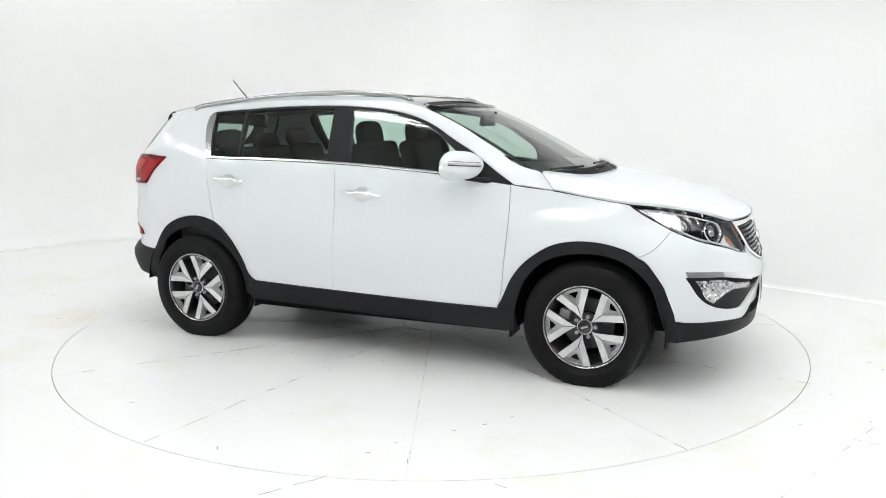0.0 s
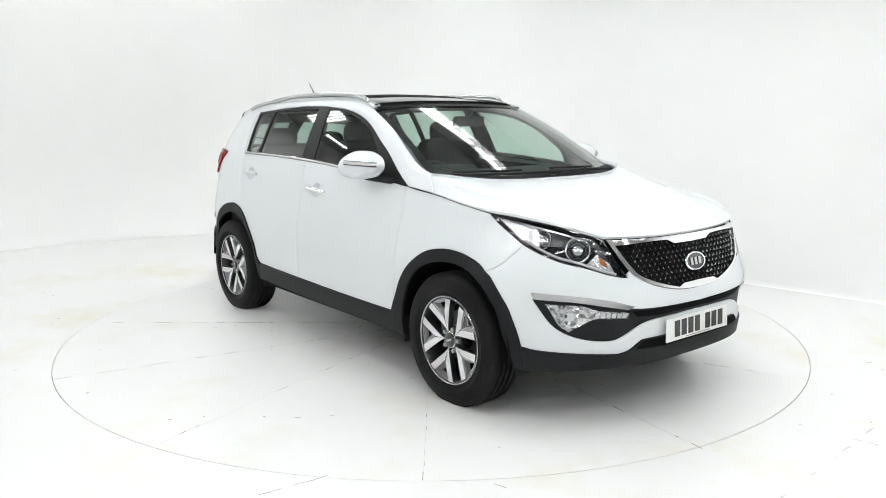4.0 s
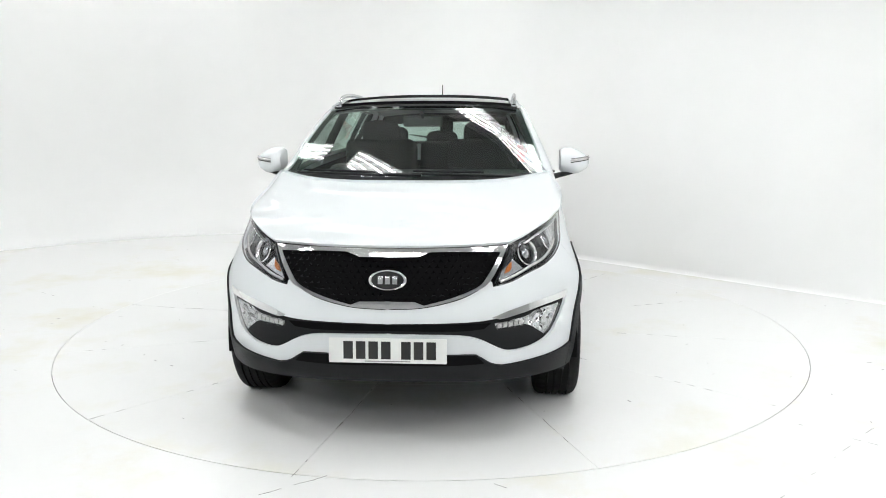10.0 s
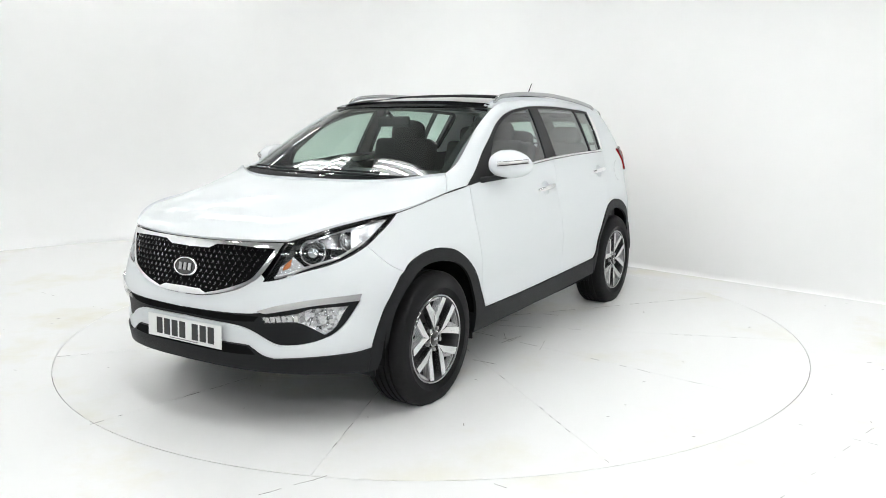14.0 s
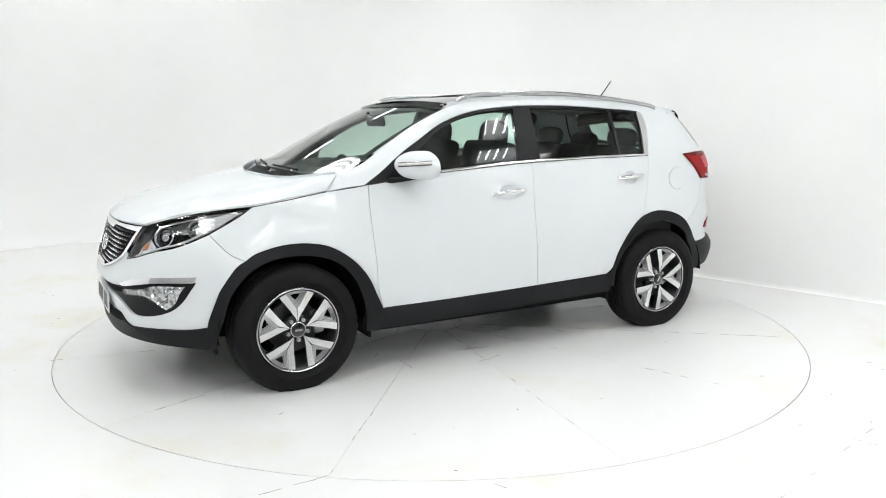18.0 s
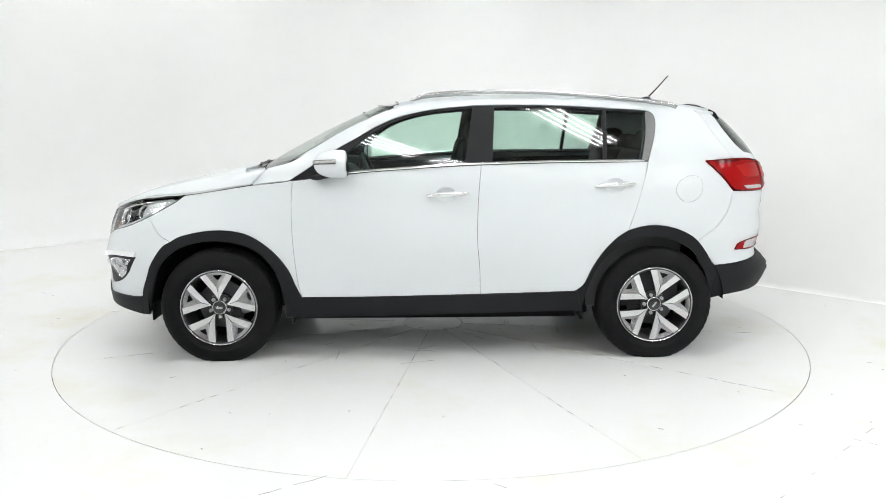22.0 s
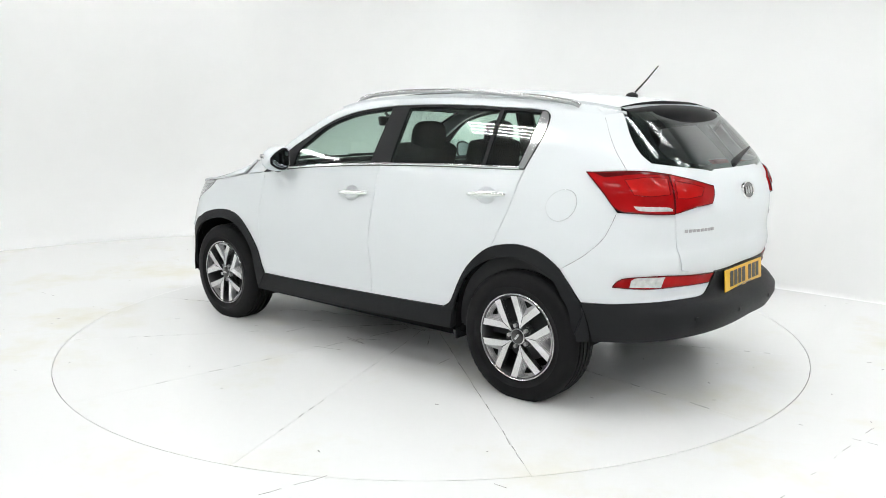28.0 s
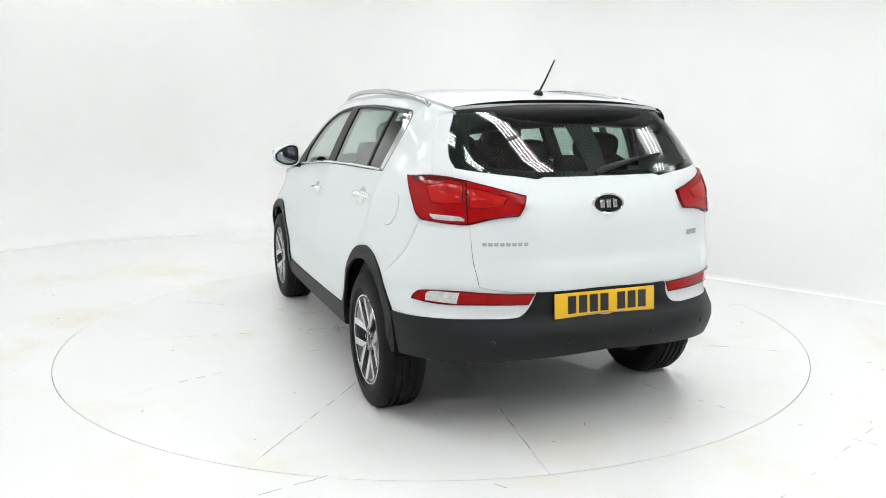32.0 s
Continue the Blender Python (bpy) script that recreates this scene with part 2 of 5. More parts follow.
def tube(points, radius, n=10, bm=None, flat=1.0):
    """A round bar along points; radius may be a list."""
    bm = bm or bmesh.new()
    pts = [Vector(p) for p in points]
    rings = []
    for i, p in enumerate(pts):
        d = (pts[min(i + 1, len(pts) - 1)] - pts[max(i - 1, 0)]).normalized()
        up = Vector((0, 0, 1)) if abs(d.z) < 0.95 else Vector((1, 0, 0))
        a = d.cross(up).normalized()
        b = a.cross(d).normalized()
        r = radius[i] if isinstance(radius, (list, tuple)) else radius
        rings.append([bm.verts.new(p + a * r * math.cos(2 * math.pi * k / n) + b * r * flat * math.sin(2 * math.pi * k / n)) for k in range(n)])
    for a, b in zip(rings, rings[1:]):
        for k in range(n):
            bm.faces.new((a[k], a[(k + 1) % n], b[(k + 1) % n], b[k]))
    bm.faces.new(rings[0])
    bm.faces.new(list(reversed(rings[-1])))
    bmesh.ops.recalc_face_normals(bm, faces=bm.faces)
    return bm


def catmull(p, closed, step):
    n = len(p)
    out = []
    for i in range(n if closed else n - 1):
        p1, p2 = p[i], p[(i + 1) % n]
        p0 = p[(i - 1) % n] if closed or i > 0 else (2 * p1[0] - p2[0], 2 * p1[1] - p2[1])
        p3 = p[(i + 2) % n] if closed or i < n - 2 else (2 * p2[0] - p1[0], 2 * p2[1] - p1[1])
        k = max(1, int(math.ceil(math.hypot(p2[0] - p1[0], p2[1] - p1[1]) / step)))
        for j in range(k):
            t = j / k
            out.append(tuple(0.5 * (2 * b + (c - a) * t + (2 * a - 5 * b + 4 * c - d) * t * t + (3 * b - a - 3 * c + d) * t ** 3)
                             for a, b, c, d in zip(p0, p1, p2, p3)))
    if not closed:
        out.append(tuple(p[-1]))
    return out


def dense(outline, step=0.02):
    """The closed outline as a close row of points: smooth curves between the points flagged as corners."""
    pts = [(p[0], p[1]) for p in outline]
    corners = [i for i, p in enumerate(outline) if len(p) > 2]
    if not corners:
        return catmull(pts, True, step)
    out = []
    for a, b in zip(corners, corners[1:] + [corners[0] + len(pts)]):
        run = [pts[i % len(pts)] for i in range(a, b + 1)]
        out += catmull(run, False, step)[:-1]
    return out


def area2(p):
    return sum(a[0] * b[1] - b[0] * a[1] for a, b in zip(p, p[1:] + p[:1]))


def inset(p, d):
    s = 1.0 if area2(p) > 0 else -1.0
    out = []
    for i, q in enumerate(p):
        a, b = p[i - 1], p[(i + 1) % len(p)]
        if q[0] > S_FRONT - 0.003 or q[0] < S_REAR + 0.003:
            out.append(q)
            continue
        tx, ty = b[0] - a[0], b[1] - a[1]
        l = math.hypot(tx, ty) or 1.0
        out.append((q[0] - ty / l * d * s, q[1] + tx / l * d * s))
    return out


def inside(p, x, y):
    r = False
    j = len(p) - 1
    for i in range(len(p)):
        if (p[i][1] > y) != (p[j][1] > y) and x < (p[j][0] - p[i][0]) * (y - p[i][1]) / (p[j][1] - p[i][1]) + p[i][0]:
            r = not r
        j = i
    return r


def on_shell(s, z):
    return shell(s, z), shell_normal(s, z)


def panel(name, outline, mat, parent, out=0.0, holes=(), side=1, step=0.04, depth=0.014, gap=0.0014, label="", surf=on_shell, edge=0.02, facets=0.0):
    """A piece of the car's skin: its outline on the shell, folded edges of that depth. side 1 left, -1 right, 0 both as one."""
    outer = inset(dense(outline, edge), gap)
    inner = [inset(dense(h, edge), -gap) for h in holes]
    pts, edges = [], []
    for loop in [outer] + inner:
        n0 = len(pts)
        pts += loop
        edges += [(n0 + i, n0 + (i + 1) % len(loop)) for i in range(len(loop))]
    border = np.array(pts)
    xs, ys = border[:, 0], border[:, 1]
    for gx in np.arange(xs.min(), xs.max(), step):
        for gy in np.arange(ys.min(), ys.max(), step):
            if inside(outer, gx, gy) and not any(inside(h, gx, gy) for h in inner):
                if np.min((xs - gx) ** 2 + (ys - gy) ** 2) > (0.45 * step) ** 2:
                    pts.append((gx, gy))
    vs, _, fs, *_ = geometry.delaunay_2d_cdt([Vector(p) for p in pts], edges, [], 0, 1e-6)
    tris = []
    for f in fs:
        cx, cy = sum(vs[i][0] for i in f) / len(f), sum(vs[i][1] for i in f) / len(f)
        if inside(outer, cx, cy) and not any(inside(h, cx, cy) for h in inner):
            tris.append(list(f))
    co, no = [], []
    for v in vs:
        p, n = surf(v[0], v[1])
        co.append(p + n * out)
        no.append(n)
    sides = (1, -1) if side == 0 else (side,)
    verts, norms, faces, index = [], [], [], {}
    for sd in sides:
        ids = []
        for i, (p, n) in enumerate(zip(co, no)):
            mid = side == 0 and abs(p.y) < 2e-4
            if mid and i in index:
                ids.append(index[i])
                continue
            verts.append(Vector((p.x, 0.0 if mid else p.y * sd, p.z)))
            norms.append(Vector((n.x, 0.0 if mid else n.y * sd, n.z)).normalized())
            if mid:
                index[i] = len(verts) - 1
            ids.append(len(verts) - 1)
        for f in tris:
            q = [ids[i] for i in f]
            a, b, c = (verts[i] for i in q[:3])
            if (b - a).cross(c - a).dot(norms[q[0]]) < 0:
                q.reverse()
            faces.append(q)
    top = len(faces)
    count = {}
    for f in faces:
        for a, b in zip(f, f[1:] + f[:1]):
            count.setdefault((min(a, b), max(a, b)), []).append((a, b))
    low = {}
    for pair in count.values():
        if len(pair) == 1:
            a, b = pair[0]
            for v in (a, b):
                if v not in low:
                    verts.append(verts[v] - norms[v] * depth)
                    norms.append(norms[v])
                    low[v] = len(verts) - 1
            faces.append([b, a, low[a], low[b]])
    me = bpy.data.meshes.new(name)
    me.from_pydata([tuple(v) for v in verts], [], faces)
    for p in me.polygons:
        p.use_smooth = True
    loops = []
    toss = random.Random(len(faces))
    for k, p in enumerate(me.polygons):
        tilt = p.normal + Vector([toss.uniform(-facets, facets) for _ in range(3)])
        for li in p.loop_indices:
            loops.append(tuple(norms[me.loops[li].vertex_index]) if k < top and not facets else tuple(tilt.normalized()))
    me.normals_split_custom_set(loops)
    me.materials.append(mat)
    ob = new(name, me)
    ob.parent = parent
    if label:
        ob["label"] = label
    return ob


def patch(name, f, nu, nv, mat, parent, depth=0.014, label="", flip=False):
    """A skin over the square (u, v) in 0..1, with folded edges."""
    bm = bmesh.new()
    g = [[bm.verts.new(f(i / nu, j / nv)) for j in range(nv + 1)] for i in range(nu + 1)]
    for i in range(nu):
        for j in range(nv):
            q = (g[i][j], g[i + 1][j], g[i + 1][j + 1], g[i][j + 1])
            bm.faces.new(tuple(reversed(q)) if flip else q)
    bm.normal_update()
    if depth:
        rim = [e for e in bm.edges if e.is_boundary]
        down = {}
        for e in rim:
            for v in e.verts:
                if v not in down:
                    down[v] = bm.verts.new(v.co - v.normal * depth)
        for e in rim:
            l = e.link_loops[0]
            a, b = l.vert, l.link_loop_next.vert
            bm.faces.new((b, a, down[a], down[b]))
    return finish(name, bm, mat, parent, label, angle=50)


def path3(points):
    """A smooth curve in space through points; call it with 0..1."""
    pts = [Vector(p) for p in points]
    ds = [0.0]
    for a, b in zip(pts, pts[1:]):
        ds.append(ds[-1] + (b - a).length)
    cs = [spline([(d / ds[-1], p[k]) for d, p in zip(ds, pts)]) for k in range(3)]
    return lambda t: Vector([c(min(max(t, 0.0), 1.0)) for c in cs])




# ---- the studio ----
PLAN = [(8.6, -5.0), (8.6, -4.6), (8.4, -4.27), (0.10, 4.03), (-1.5, 4.95), (-2.6, 5.25), (-3.7, 5.1), (-4.8, 4.5), (-5.7, 3.75), (-6.6, 2.4), (-7.1, 0.6),
        (-7.2, -2.0), (-7.2, -5.0)]
COVE = [0.02, 0.02, 0.02, 0.05, 0.5, 0.9, 1.0, 1.0, 1.0, 0.9, 0.7, 0.4, 0.1]
CEILING = 3.7


def sweep_wall():
    bm = bmesh.new()
    rows = []
    n = len(PLAN)
    for i, (p, r) in enumerate(zip(PLAN, COVE)):
        a, b = Vector(PLAN[max(i - 1, 0)]), Vector(PLAN[min(i + 1, n - 1)])
        d = (b - a).normalized()
        inn = Vector((-d.y, d.x))
        if inn.dot(Vector((0, -2)) - Vector(p)) < 0:
            inn = -inn
        prof = [(r * (1 - math.sin(k * math.pi / 16)), r * (1 - math.cos(k * math.pi / 16))) for k in range(9)] + [(0, 1.5), (0, 2.5), (0, CEILING)]
        rows.append([bm.verts.new((p[0] + inn.x * (o + 0.06), p[1] + inn.y * (o + 0.06), z)) for o, z in prof])
    for a, b in zip(rows, rows[1:]):
        for k in range(len(a) - 1):
            f = bm.faces.new((a[k], b[k], b[k + 1], a[k + 1]))
            f.normal_update()
            if f.normal.dot(Vector((0, -2, 1.6)) - f.calc_center_median()) < 0:
                f.normal_flip()
    ob = finish("wall_back", bm, M_WALL, angle=25)
    mod = ob.modifiers.new("thick", "SOLIDIFY")
    mod.thickness, mod.offset = 0.12, -1.0
    return tagged(ob, "plain white painted studio wall curving into the floor", "wall", kind="structure")


sweep_wall()
bm = box_bm(16.2, 0.15, CEILING, m=pose(0.7, -9.05, CEILING / 2))
tagged(finish("wall_front", bm, M_DARKWALL), "plain grey wall behind the camera", "wall", kind="structure")

bm = box_bm(18, 17, 0.1, m=pose(0, -1.5, CEILING + 0.05))
for k in range(24):
    box_bm(0.012, 17, 0.006, m=pose(-7 + 0.62 * k, -1.5, CEILING - 0.002), bm=bm)
tagged(finish("ceiling", bm, M_CEIL), "grey panelled studio ceiling with narrow joints", "ceiling", kind="structure")

for x in (-7.25, 8.65):
    tagged(finish("wall_side", box_bm(0.12, 4.1, CEILING, m=pose(x, -7.0, CEILING / 2)), M_DARKWALL), "plain grey side wall", "wall", kind="structure")

TABLE_R = 2.469


def ring_floor():
    bm = bmesh.new()
    n = 160
    rows = []
    for r, z in ((TABLE_R + 0.0016, -0.04), (TABLE_R + 0.0016, -0.001), (TABLE_R + 0.0025, 0.0), (3.2, 0), (5, 0), (8, 0), (16, 0)):
        rows.append([bm.verts.new((r * math.cos(2 * math.pi * k / n), r * math.sin(2 * math.pi * k / n), z)) for k in range(n)])
    for a, b in zip(rows, rows[1:]):
        for k in range(n):
            bm.faces.new((a[k], b[k], b[(k + 1) % n], a[(k + 1) % n]))
    bmesh.ops.recalc_face_normals(bm, faces=bm.faces)
    return tagged(finish("floor", bm, M_FLOOR), "glossy white painted studio floor with faint stains", "floor", kind="structure")


ring_floor()
bm = bmesh.new()
bmesh.ops.create_circle(bm, cap_ends=True, segments=96, radius=TABLE_R - 0.0015, matrix=pose(0, 0, -0.0035))
part_pit = bm

# the turntable: sector plates round a small round plate
turntable = tagged(new("turntable"), "white painted round vehicle turntable with radial joints", "turntable")
part("joint_filler", part_pit, M_GAP, turntable, "dirty filler showing in the joints")
bm = bmesh.new()
bmesh.ops.create_circle(bm, cap_ends=True, segments=96, radius=TABLE_R + 0.003, matrix=pose(0, 0, -0.036))
part("turntable_base", bm, M_UNDER, turntable, "dark base under the turntable")
SEAMS = [21 + 30 * k for k in range(12)]
HUB_R = 0.21


def sector(a0, a1):
    bm = bmesh.new()
    n = max(3, int((a1 - a0) / 3))
    g = 0.0008
    rows = []
    for r in (HUB_R + 0.003, 0.8, 1.6, TABLE_R - 0.0017):
        row = []
        for k in range(n + 1):
            a = radians(a0 + (a1 - a0) * k / n)
            off = g if k == 0 else (-g if k == n else 0)
            row.append((r * math.cos(a) - off * math.sin(a), r * math.sin(a) + off * math.cos(a)))
        rows.append(row)
    top = [[bm.verts.new((x, y, 0.0)) for x, y in row] for row in rows]
    for a, b in zip(top, top[1:]):
        for k in range(n):
            bm.faces.new((a[k], b[k], b[k + 1], a[k + 1]))
    rim = [e for e in bm.edges if e.is_boundary]
    r = bmesh.ops.extrude_edge_only(bm, edges=rim)
    for v in r["geom"]:
        if isinstance(v, bmesh.types.BMVert):
            v.co.z = -0.0032
    bmesh.ops.recalc_face_normals(bm, faces=bm.faces)
    return bm


for a, b in zip(SEAMS, SEAMS[1:] + [SEAMS[0] + 360]):
    part("floor_plate", sector(a, b), M_DISC, turntable, angle=40)
bm = bmesh.new()
bmesh.ops.create_cone(bm, cap_ends=True, segments=48, radius1=HUB_R, radius2=HUB_R, depth=0.003, matrix=pose(0, 0, -0.0015))
part("centre_plate", bm, M_DISC, turntable, "small round white centre plate")


# tube lights under the ceiling: mirrored rows plus unseen fittings added as fill
def tube_light(n_tubes=4, length=1.2, spacing=0.085, deep=0.085, label="white ceiling fitting with four bare fluorescent tubes, some added as fill", group="ceiling tube lights"):
    body = tagged(new("tube_light"), label, "ceiling light", group=group)
    w = spacing * (n_tubes + 0.3)
    bm = box_bm(w, length + 0.06, 0.02, m=pose(0, 0, 0.045))
    for sg in (1, -1):
        box_bm(0.012, length + 0.06, deep, m=pose(sg * w / 2, 0, 0.055 - deep / 2), bm=bm)
        box_bm(w, 0.012, deep, m=pose(0, sg * (length + 0.06) / 2, 0.055 - deep / 2), bm=bm)
    part("tray", bm, M_FIX, body, smooth=False)
    for k in range(n_tubes):
        x = (k - (n_tubes - 1) / 2) * spacing
        bm = bmesh.new()
        bmesh.ops.create_cone(bm, cap_ends=True, segments=10, radius1=0.014, radius2=0.014, depth=length, matrix=pose(x, 0, -0.012, 90))
        part("tube", bm, M_TUBE, body, "glowing white fluorescent tube")
    return body


def hang(first, spots):
    first.matrix_basis = pose(*spots[0][:2], CEILING - 0.075, 0, 0, spots[0][2])
    for x, y, a in spots[1:]:
        copy_thing(first, pose(x, y, CEILING - 0.075, 0, 0, a))


def row45(off, runs):
    return [(0.7071 * (off + t), 0.7071 * (off - t), 45) for t in runs]


LONG = (row45(-0.45, (-3.75, -2.5, -0.62, 1.45, 2.72)) + row45(-2.4, (-0.35, 1.6, 3.1, 4.6)) + row45(-4.75, (-2.0, 0.0, 2.0))
        # single spots: unseen fittings, added to fill walls and flanks with light
        + [(-4.6, 2.5, 40), (-5.5, -1.0, 0), (-5.7, -3.0, 0), (-5.9, 0.8, 0), (-4.6, -6.9, 90), (-2.8, -6.9, 90), (-1.0, -6.9, 90), (1.0, -6.9, 90), (2.8, -6.9, 90), (4.6, -6.9, 90), (3.5, -4.1, 45), (4.5, -3.9, 45), (2.5, -4.5, 45), (-4.4, -5.2, 90),
           (2.4, -5.6, 90)])
hang(tube_light(), LONG)
# skirts deepened to keep light off the wall top; t=5.5 is added fill
hang(tube_light(4, 1.2, 0.085, 0.27, "white four-tube ceiling fitting, skirt deepened to shade the wall top", "deep ceiling tube lights"), row45(1.35, (-0.62, 0.64)) + row45(1.2, (5.5,)))
# unseen fittings added to brighten the low wall, skirted to spare its top
hang(tube_light(4, 1.2, 0.085, 0.42, "added four-tube fill fitting, skirted to light only the low wall", "ceiling lights beside the wall"), row45(1.75, (4.2, 5.6)) + row45(1.9, (-2.3,)) + [(5.6, -4.9, 45)])
# mirrored in the side glass; skirt depth made up to limit light on the wall
hang(tube_light(4, 0.6, 0.14, 0.22, "short square white ceiling fitting with four bare fluorescent tubes, some added as fill", "short ceiling tube lights"), row45(1.25, (2.72, 3.78)))
# wall washers, several of them unseen and added to brighten the left wall
hang(tube_light(2, 0.6, 0.085, 0.09, "short white two-tube ceiling fitting, some added to wash the wall", "short wall lights"),
     [(-4.25, 3.85, 125), (-2.75, 4.55, 95), (0.15, 3.2, 45), (-5.6, 2.3, 145), (-3.5, 3.9, 110), (-1.3, 4.2, 60)])


# dirt in the joints and cracks of the painted floor
def dashes(lines, rng, wide=0.003, fill=0.42):
    """Broken, wandering dark lines, a hair above the paint."""
    bm = bmesh.new()
    for (x0, y0), (x1, y1), keep in lines:
        a, b = Vector((x0, y0, 0)), Vector((x1, y1, 0))
        d = (b - a).normalized()
        turn = math.degrees(math.atan2(d.y, d.x))
        at, sway = 0.0, 0.0
        while at < (b - a).length:
            run = rng.uniform(0.015, 0.09)
            sway = sway * 0.8 + rng.uniform(-0.003, 0.003)
            if rng.random() < keep * fill:
                p = a + d * (at + run / 2)
                box_bm(run, wide * rng.uniform(0.35, 1.2), 0.0016, m=pose(p.x - d.y * sway, p.y + d.x * sway, 0.0, 0, 0, turn + rng.uniform(-4, 4)), bm=bm)
            at += run
    return bm


rng = random.Random(7)
floor = bpy.data.objects["floor"]
OUTER = [((1.72, -1.87), (2.60, -2.74), 0.6), ((1.10, -2.86), (2.9, -1.24), 0.7), ((-1.30, -2.98), (-0.45, -2.42), 0.8), ((-2.6, -2.14), (-1.93, -1.61), 0.8),
         ((-2.1, -2.02), (-1.2, -3.03), 0.7), ((0.20, -2.47), (0.6, -2.76), 0.5), ((2.5, -0.5), (3.4, 0.3), 0.3), ((-2.5, 0.4), (-3.4, 1.1), 0.3)]
dirt = part("joint_dirt", dashes(OUTER, rng), M_SCUFF, floor, "dark dirt in the floor joints", smooth=False)
dirt["kind"] = "stuff"


def specks(n, r0, r1, rng):
    bm = bmesh.new()
    for _ in range(n):
        r, a = r0 + (r1 - r0) * rng.random(), rng.uniform(0, 360)
        box_bm(rng.uniform(0.006, 0.03), rng.uniform(0.002, 0.006), 0.0012, m=pose(r * math.cos(radians(a)), r * math.sin(radians(a)), 0.0, 0, 0, rng.uniform(0, 180)), bm=bm)
    return bm


marks = part("scuff_marks", specks(70, 2.6, 4.2, rng), M_SCUFF, floor, "small dark scuffs in the paint", smooth=False)
marks["kind"] = "stuff"
RADIAL = []
for k, a in enumerate(SEAMS):
    c, s = math.cos(radians(a)), math.sin(radians(a))
    for r0, r1, keep in ((0.22, 0.7, 2.1), (0.7, 1.3, 0.8), (1.3, 1.9, 0.5 + 0.3 * (k % 3)), (1.9, 2.44, 0.55)):
        RADIAL.append(((r0 * c, r0 * s), (r1 * c, r1 * s), keep))
for k in range(20):
    a0, a1 = radians(18 * k), radians(18 * k + 18)
    RADIAL.append(((0.212 * math.cos(a0), 0.212 * math.sin(a0)), (0.212 * math.cos(a1), 0.212 * math.sin(a1)), 2.0))
for k in range(26):
    a, r = rng.uniform(0, 360), rng.uniform(0.25, 0.95)
    x, y, b = r * math.cos(radians(a)), r * math.sin(radians(a)), radians(rng.uniform(0, 360))
    RADIAL.append(((x, y), (x + 0.14 * math.cos(b), y + 0.14 * math.sin(b)), 1.7))
dirt = part("joint_dirt", dashes(RADIAL, rng), M_SCUFF, turntable, "dark dirt and cracks along the joints", smooth=False)
dirt["kind"] = "stuff"
marks = part("scuff_marks", specks(60, 0.3, 2.4, rng), M_SCUFF, turntable, "small dark scuffs in the paint", smooth=False)
marks["kind"] = "stuff"

# a scratch low on the curved wall
bm = bmesh.new()
for k in range(9):
    z = 0.92 - 0.045 * k + rng.uniform(-0.01, 0.01)
    box_bm(rng.uniform(0.006, 0.018), 0.004, rng.uniform(0.02, 0.05), m=pose(-5.133 - 0.004 * k + rng.uniform(-0.012, 0.012), 4.142 - 0.003 * k, z, 0, rng.uniform(-25, 25), 40), bm=bm)
marks = part("scratch", bm, M_SCUFF, bpy.data.objects["wall_back"], "dark scratch in the wall paint", smooth=False)
marks["kind"] = "stuff"


# ---- the car: x forward, y to its left, z up; origin on the ground between the axles ----
car = tagged(new("car"), "white five-door crossover car with black cladding, on a turntable", "car")
CF, CR = S_FRONT, S_REAR
BOTH = ((1, "left"), (-1, "right"))

DOOR_EDGE = [(0.872, 0.952), (0.869, 0.819), (0.857, 0.649), (0.842, 0.492)]
PILLAR_B = [(-0.250, 1.058), (-0.239, 0.894), (-0.237, 0.728), (-0.251, 0.558)]
DOOR_Q = [(-1.240, 1.058), (-1.198, 0.929)]
ARCH_F = [(0.857, 0.474), (0.904, 0.579), (0.989, 0.682), (1.111, 0.766), (1.236, 0.798), (1.387, 0.799), (1.538, 0.769)]
ARCH_F2 = [(1.650, 0.703), (1.713, 0.595), (1.779, 0.465)]
ARCH_FIN = [(0.921, 0.272, 1), (0.926, 0.38), (0.945, 0.475), (0.995, 0.590), (1.10, 0.688), (1.25, 0.732), (1.43, 0.730), (1.575, 0.675), (1.672, 0.552),
            (1.728, 0.410), (1.770, 0.285, 1)]
ARCH_R1 = [(-0.882, 0.466), (-0.929, 0.564), (-0.993, 0.665), (-1.073, 0.746)]
ARCH_R2 = [(-1.237, 0.815), (-1.335, 0.819), (-1.453, 0.793)]
ARCH_RIN = [(-1.668, 0.365, 1), (-1.624, 0.515), (-1.581, 0.634), (-1.480, 0.703), (-1.340, 0.748), (-1.190, 0.738), (-1.060, 0.678), (-0.965, 0.577),
            (-0.905, 0.440), (-0.871, 0.305, 1)]
SEAM_F = [(1.686, 0.777)]
SEAM_R = [(-1.698, 0.814), (-1.765, 0.893)]
LIP_TOP = [(1.880, 0.386), (2.080, 0.382), (2.250, 0.375, 1), (2.304, 0.389), (2.359, 0.423), (2.410, 0.434)]
MOUTH_LOW = [(2.577, 0.526), (2.457, 0.523), (2.387, 0.513), (2.331, 0.491), (2.262, 0.453), (2.213, 0.439), (2.123, 0.443), (2.024, 0.464),
             (1.945, 0.500), (1.874, 0.566)]
MOUTH_TOP = [(2.040, 0.634), (2.200, 0.606), (2.293, 0.593), (2.408, 0.585)]
LAMP_LOW = [(2.200, 0.748), (2.100, 0.778), (1.970, 0.806), (1.850, 0.848)]
LAMP_TOP = [(1.710, 0.994), (1.834, 0.981), (1.970, 0.960), (2.100, 0.927)]
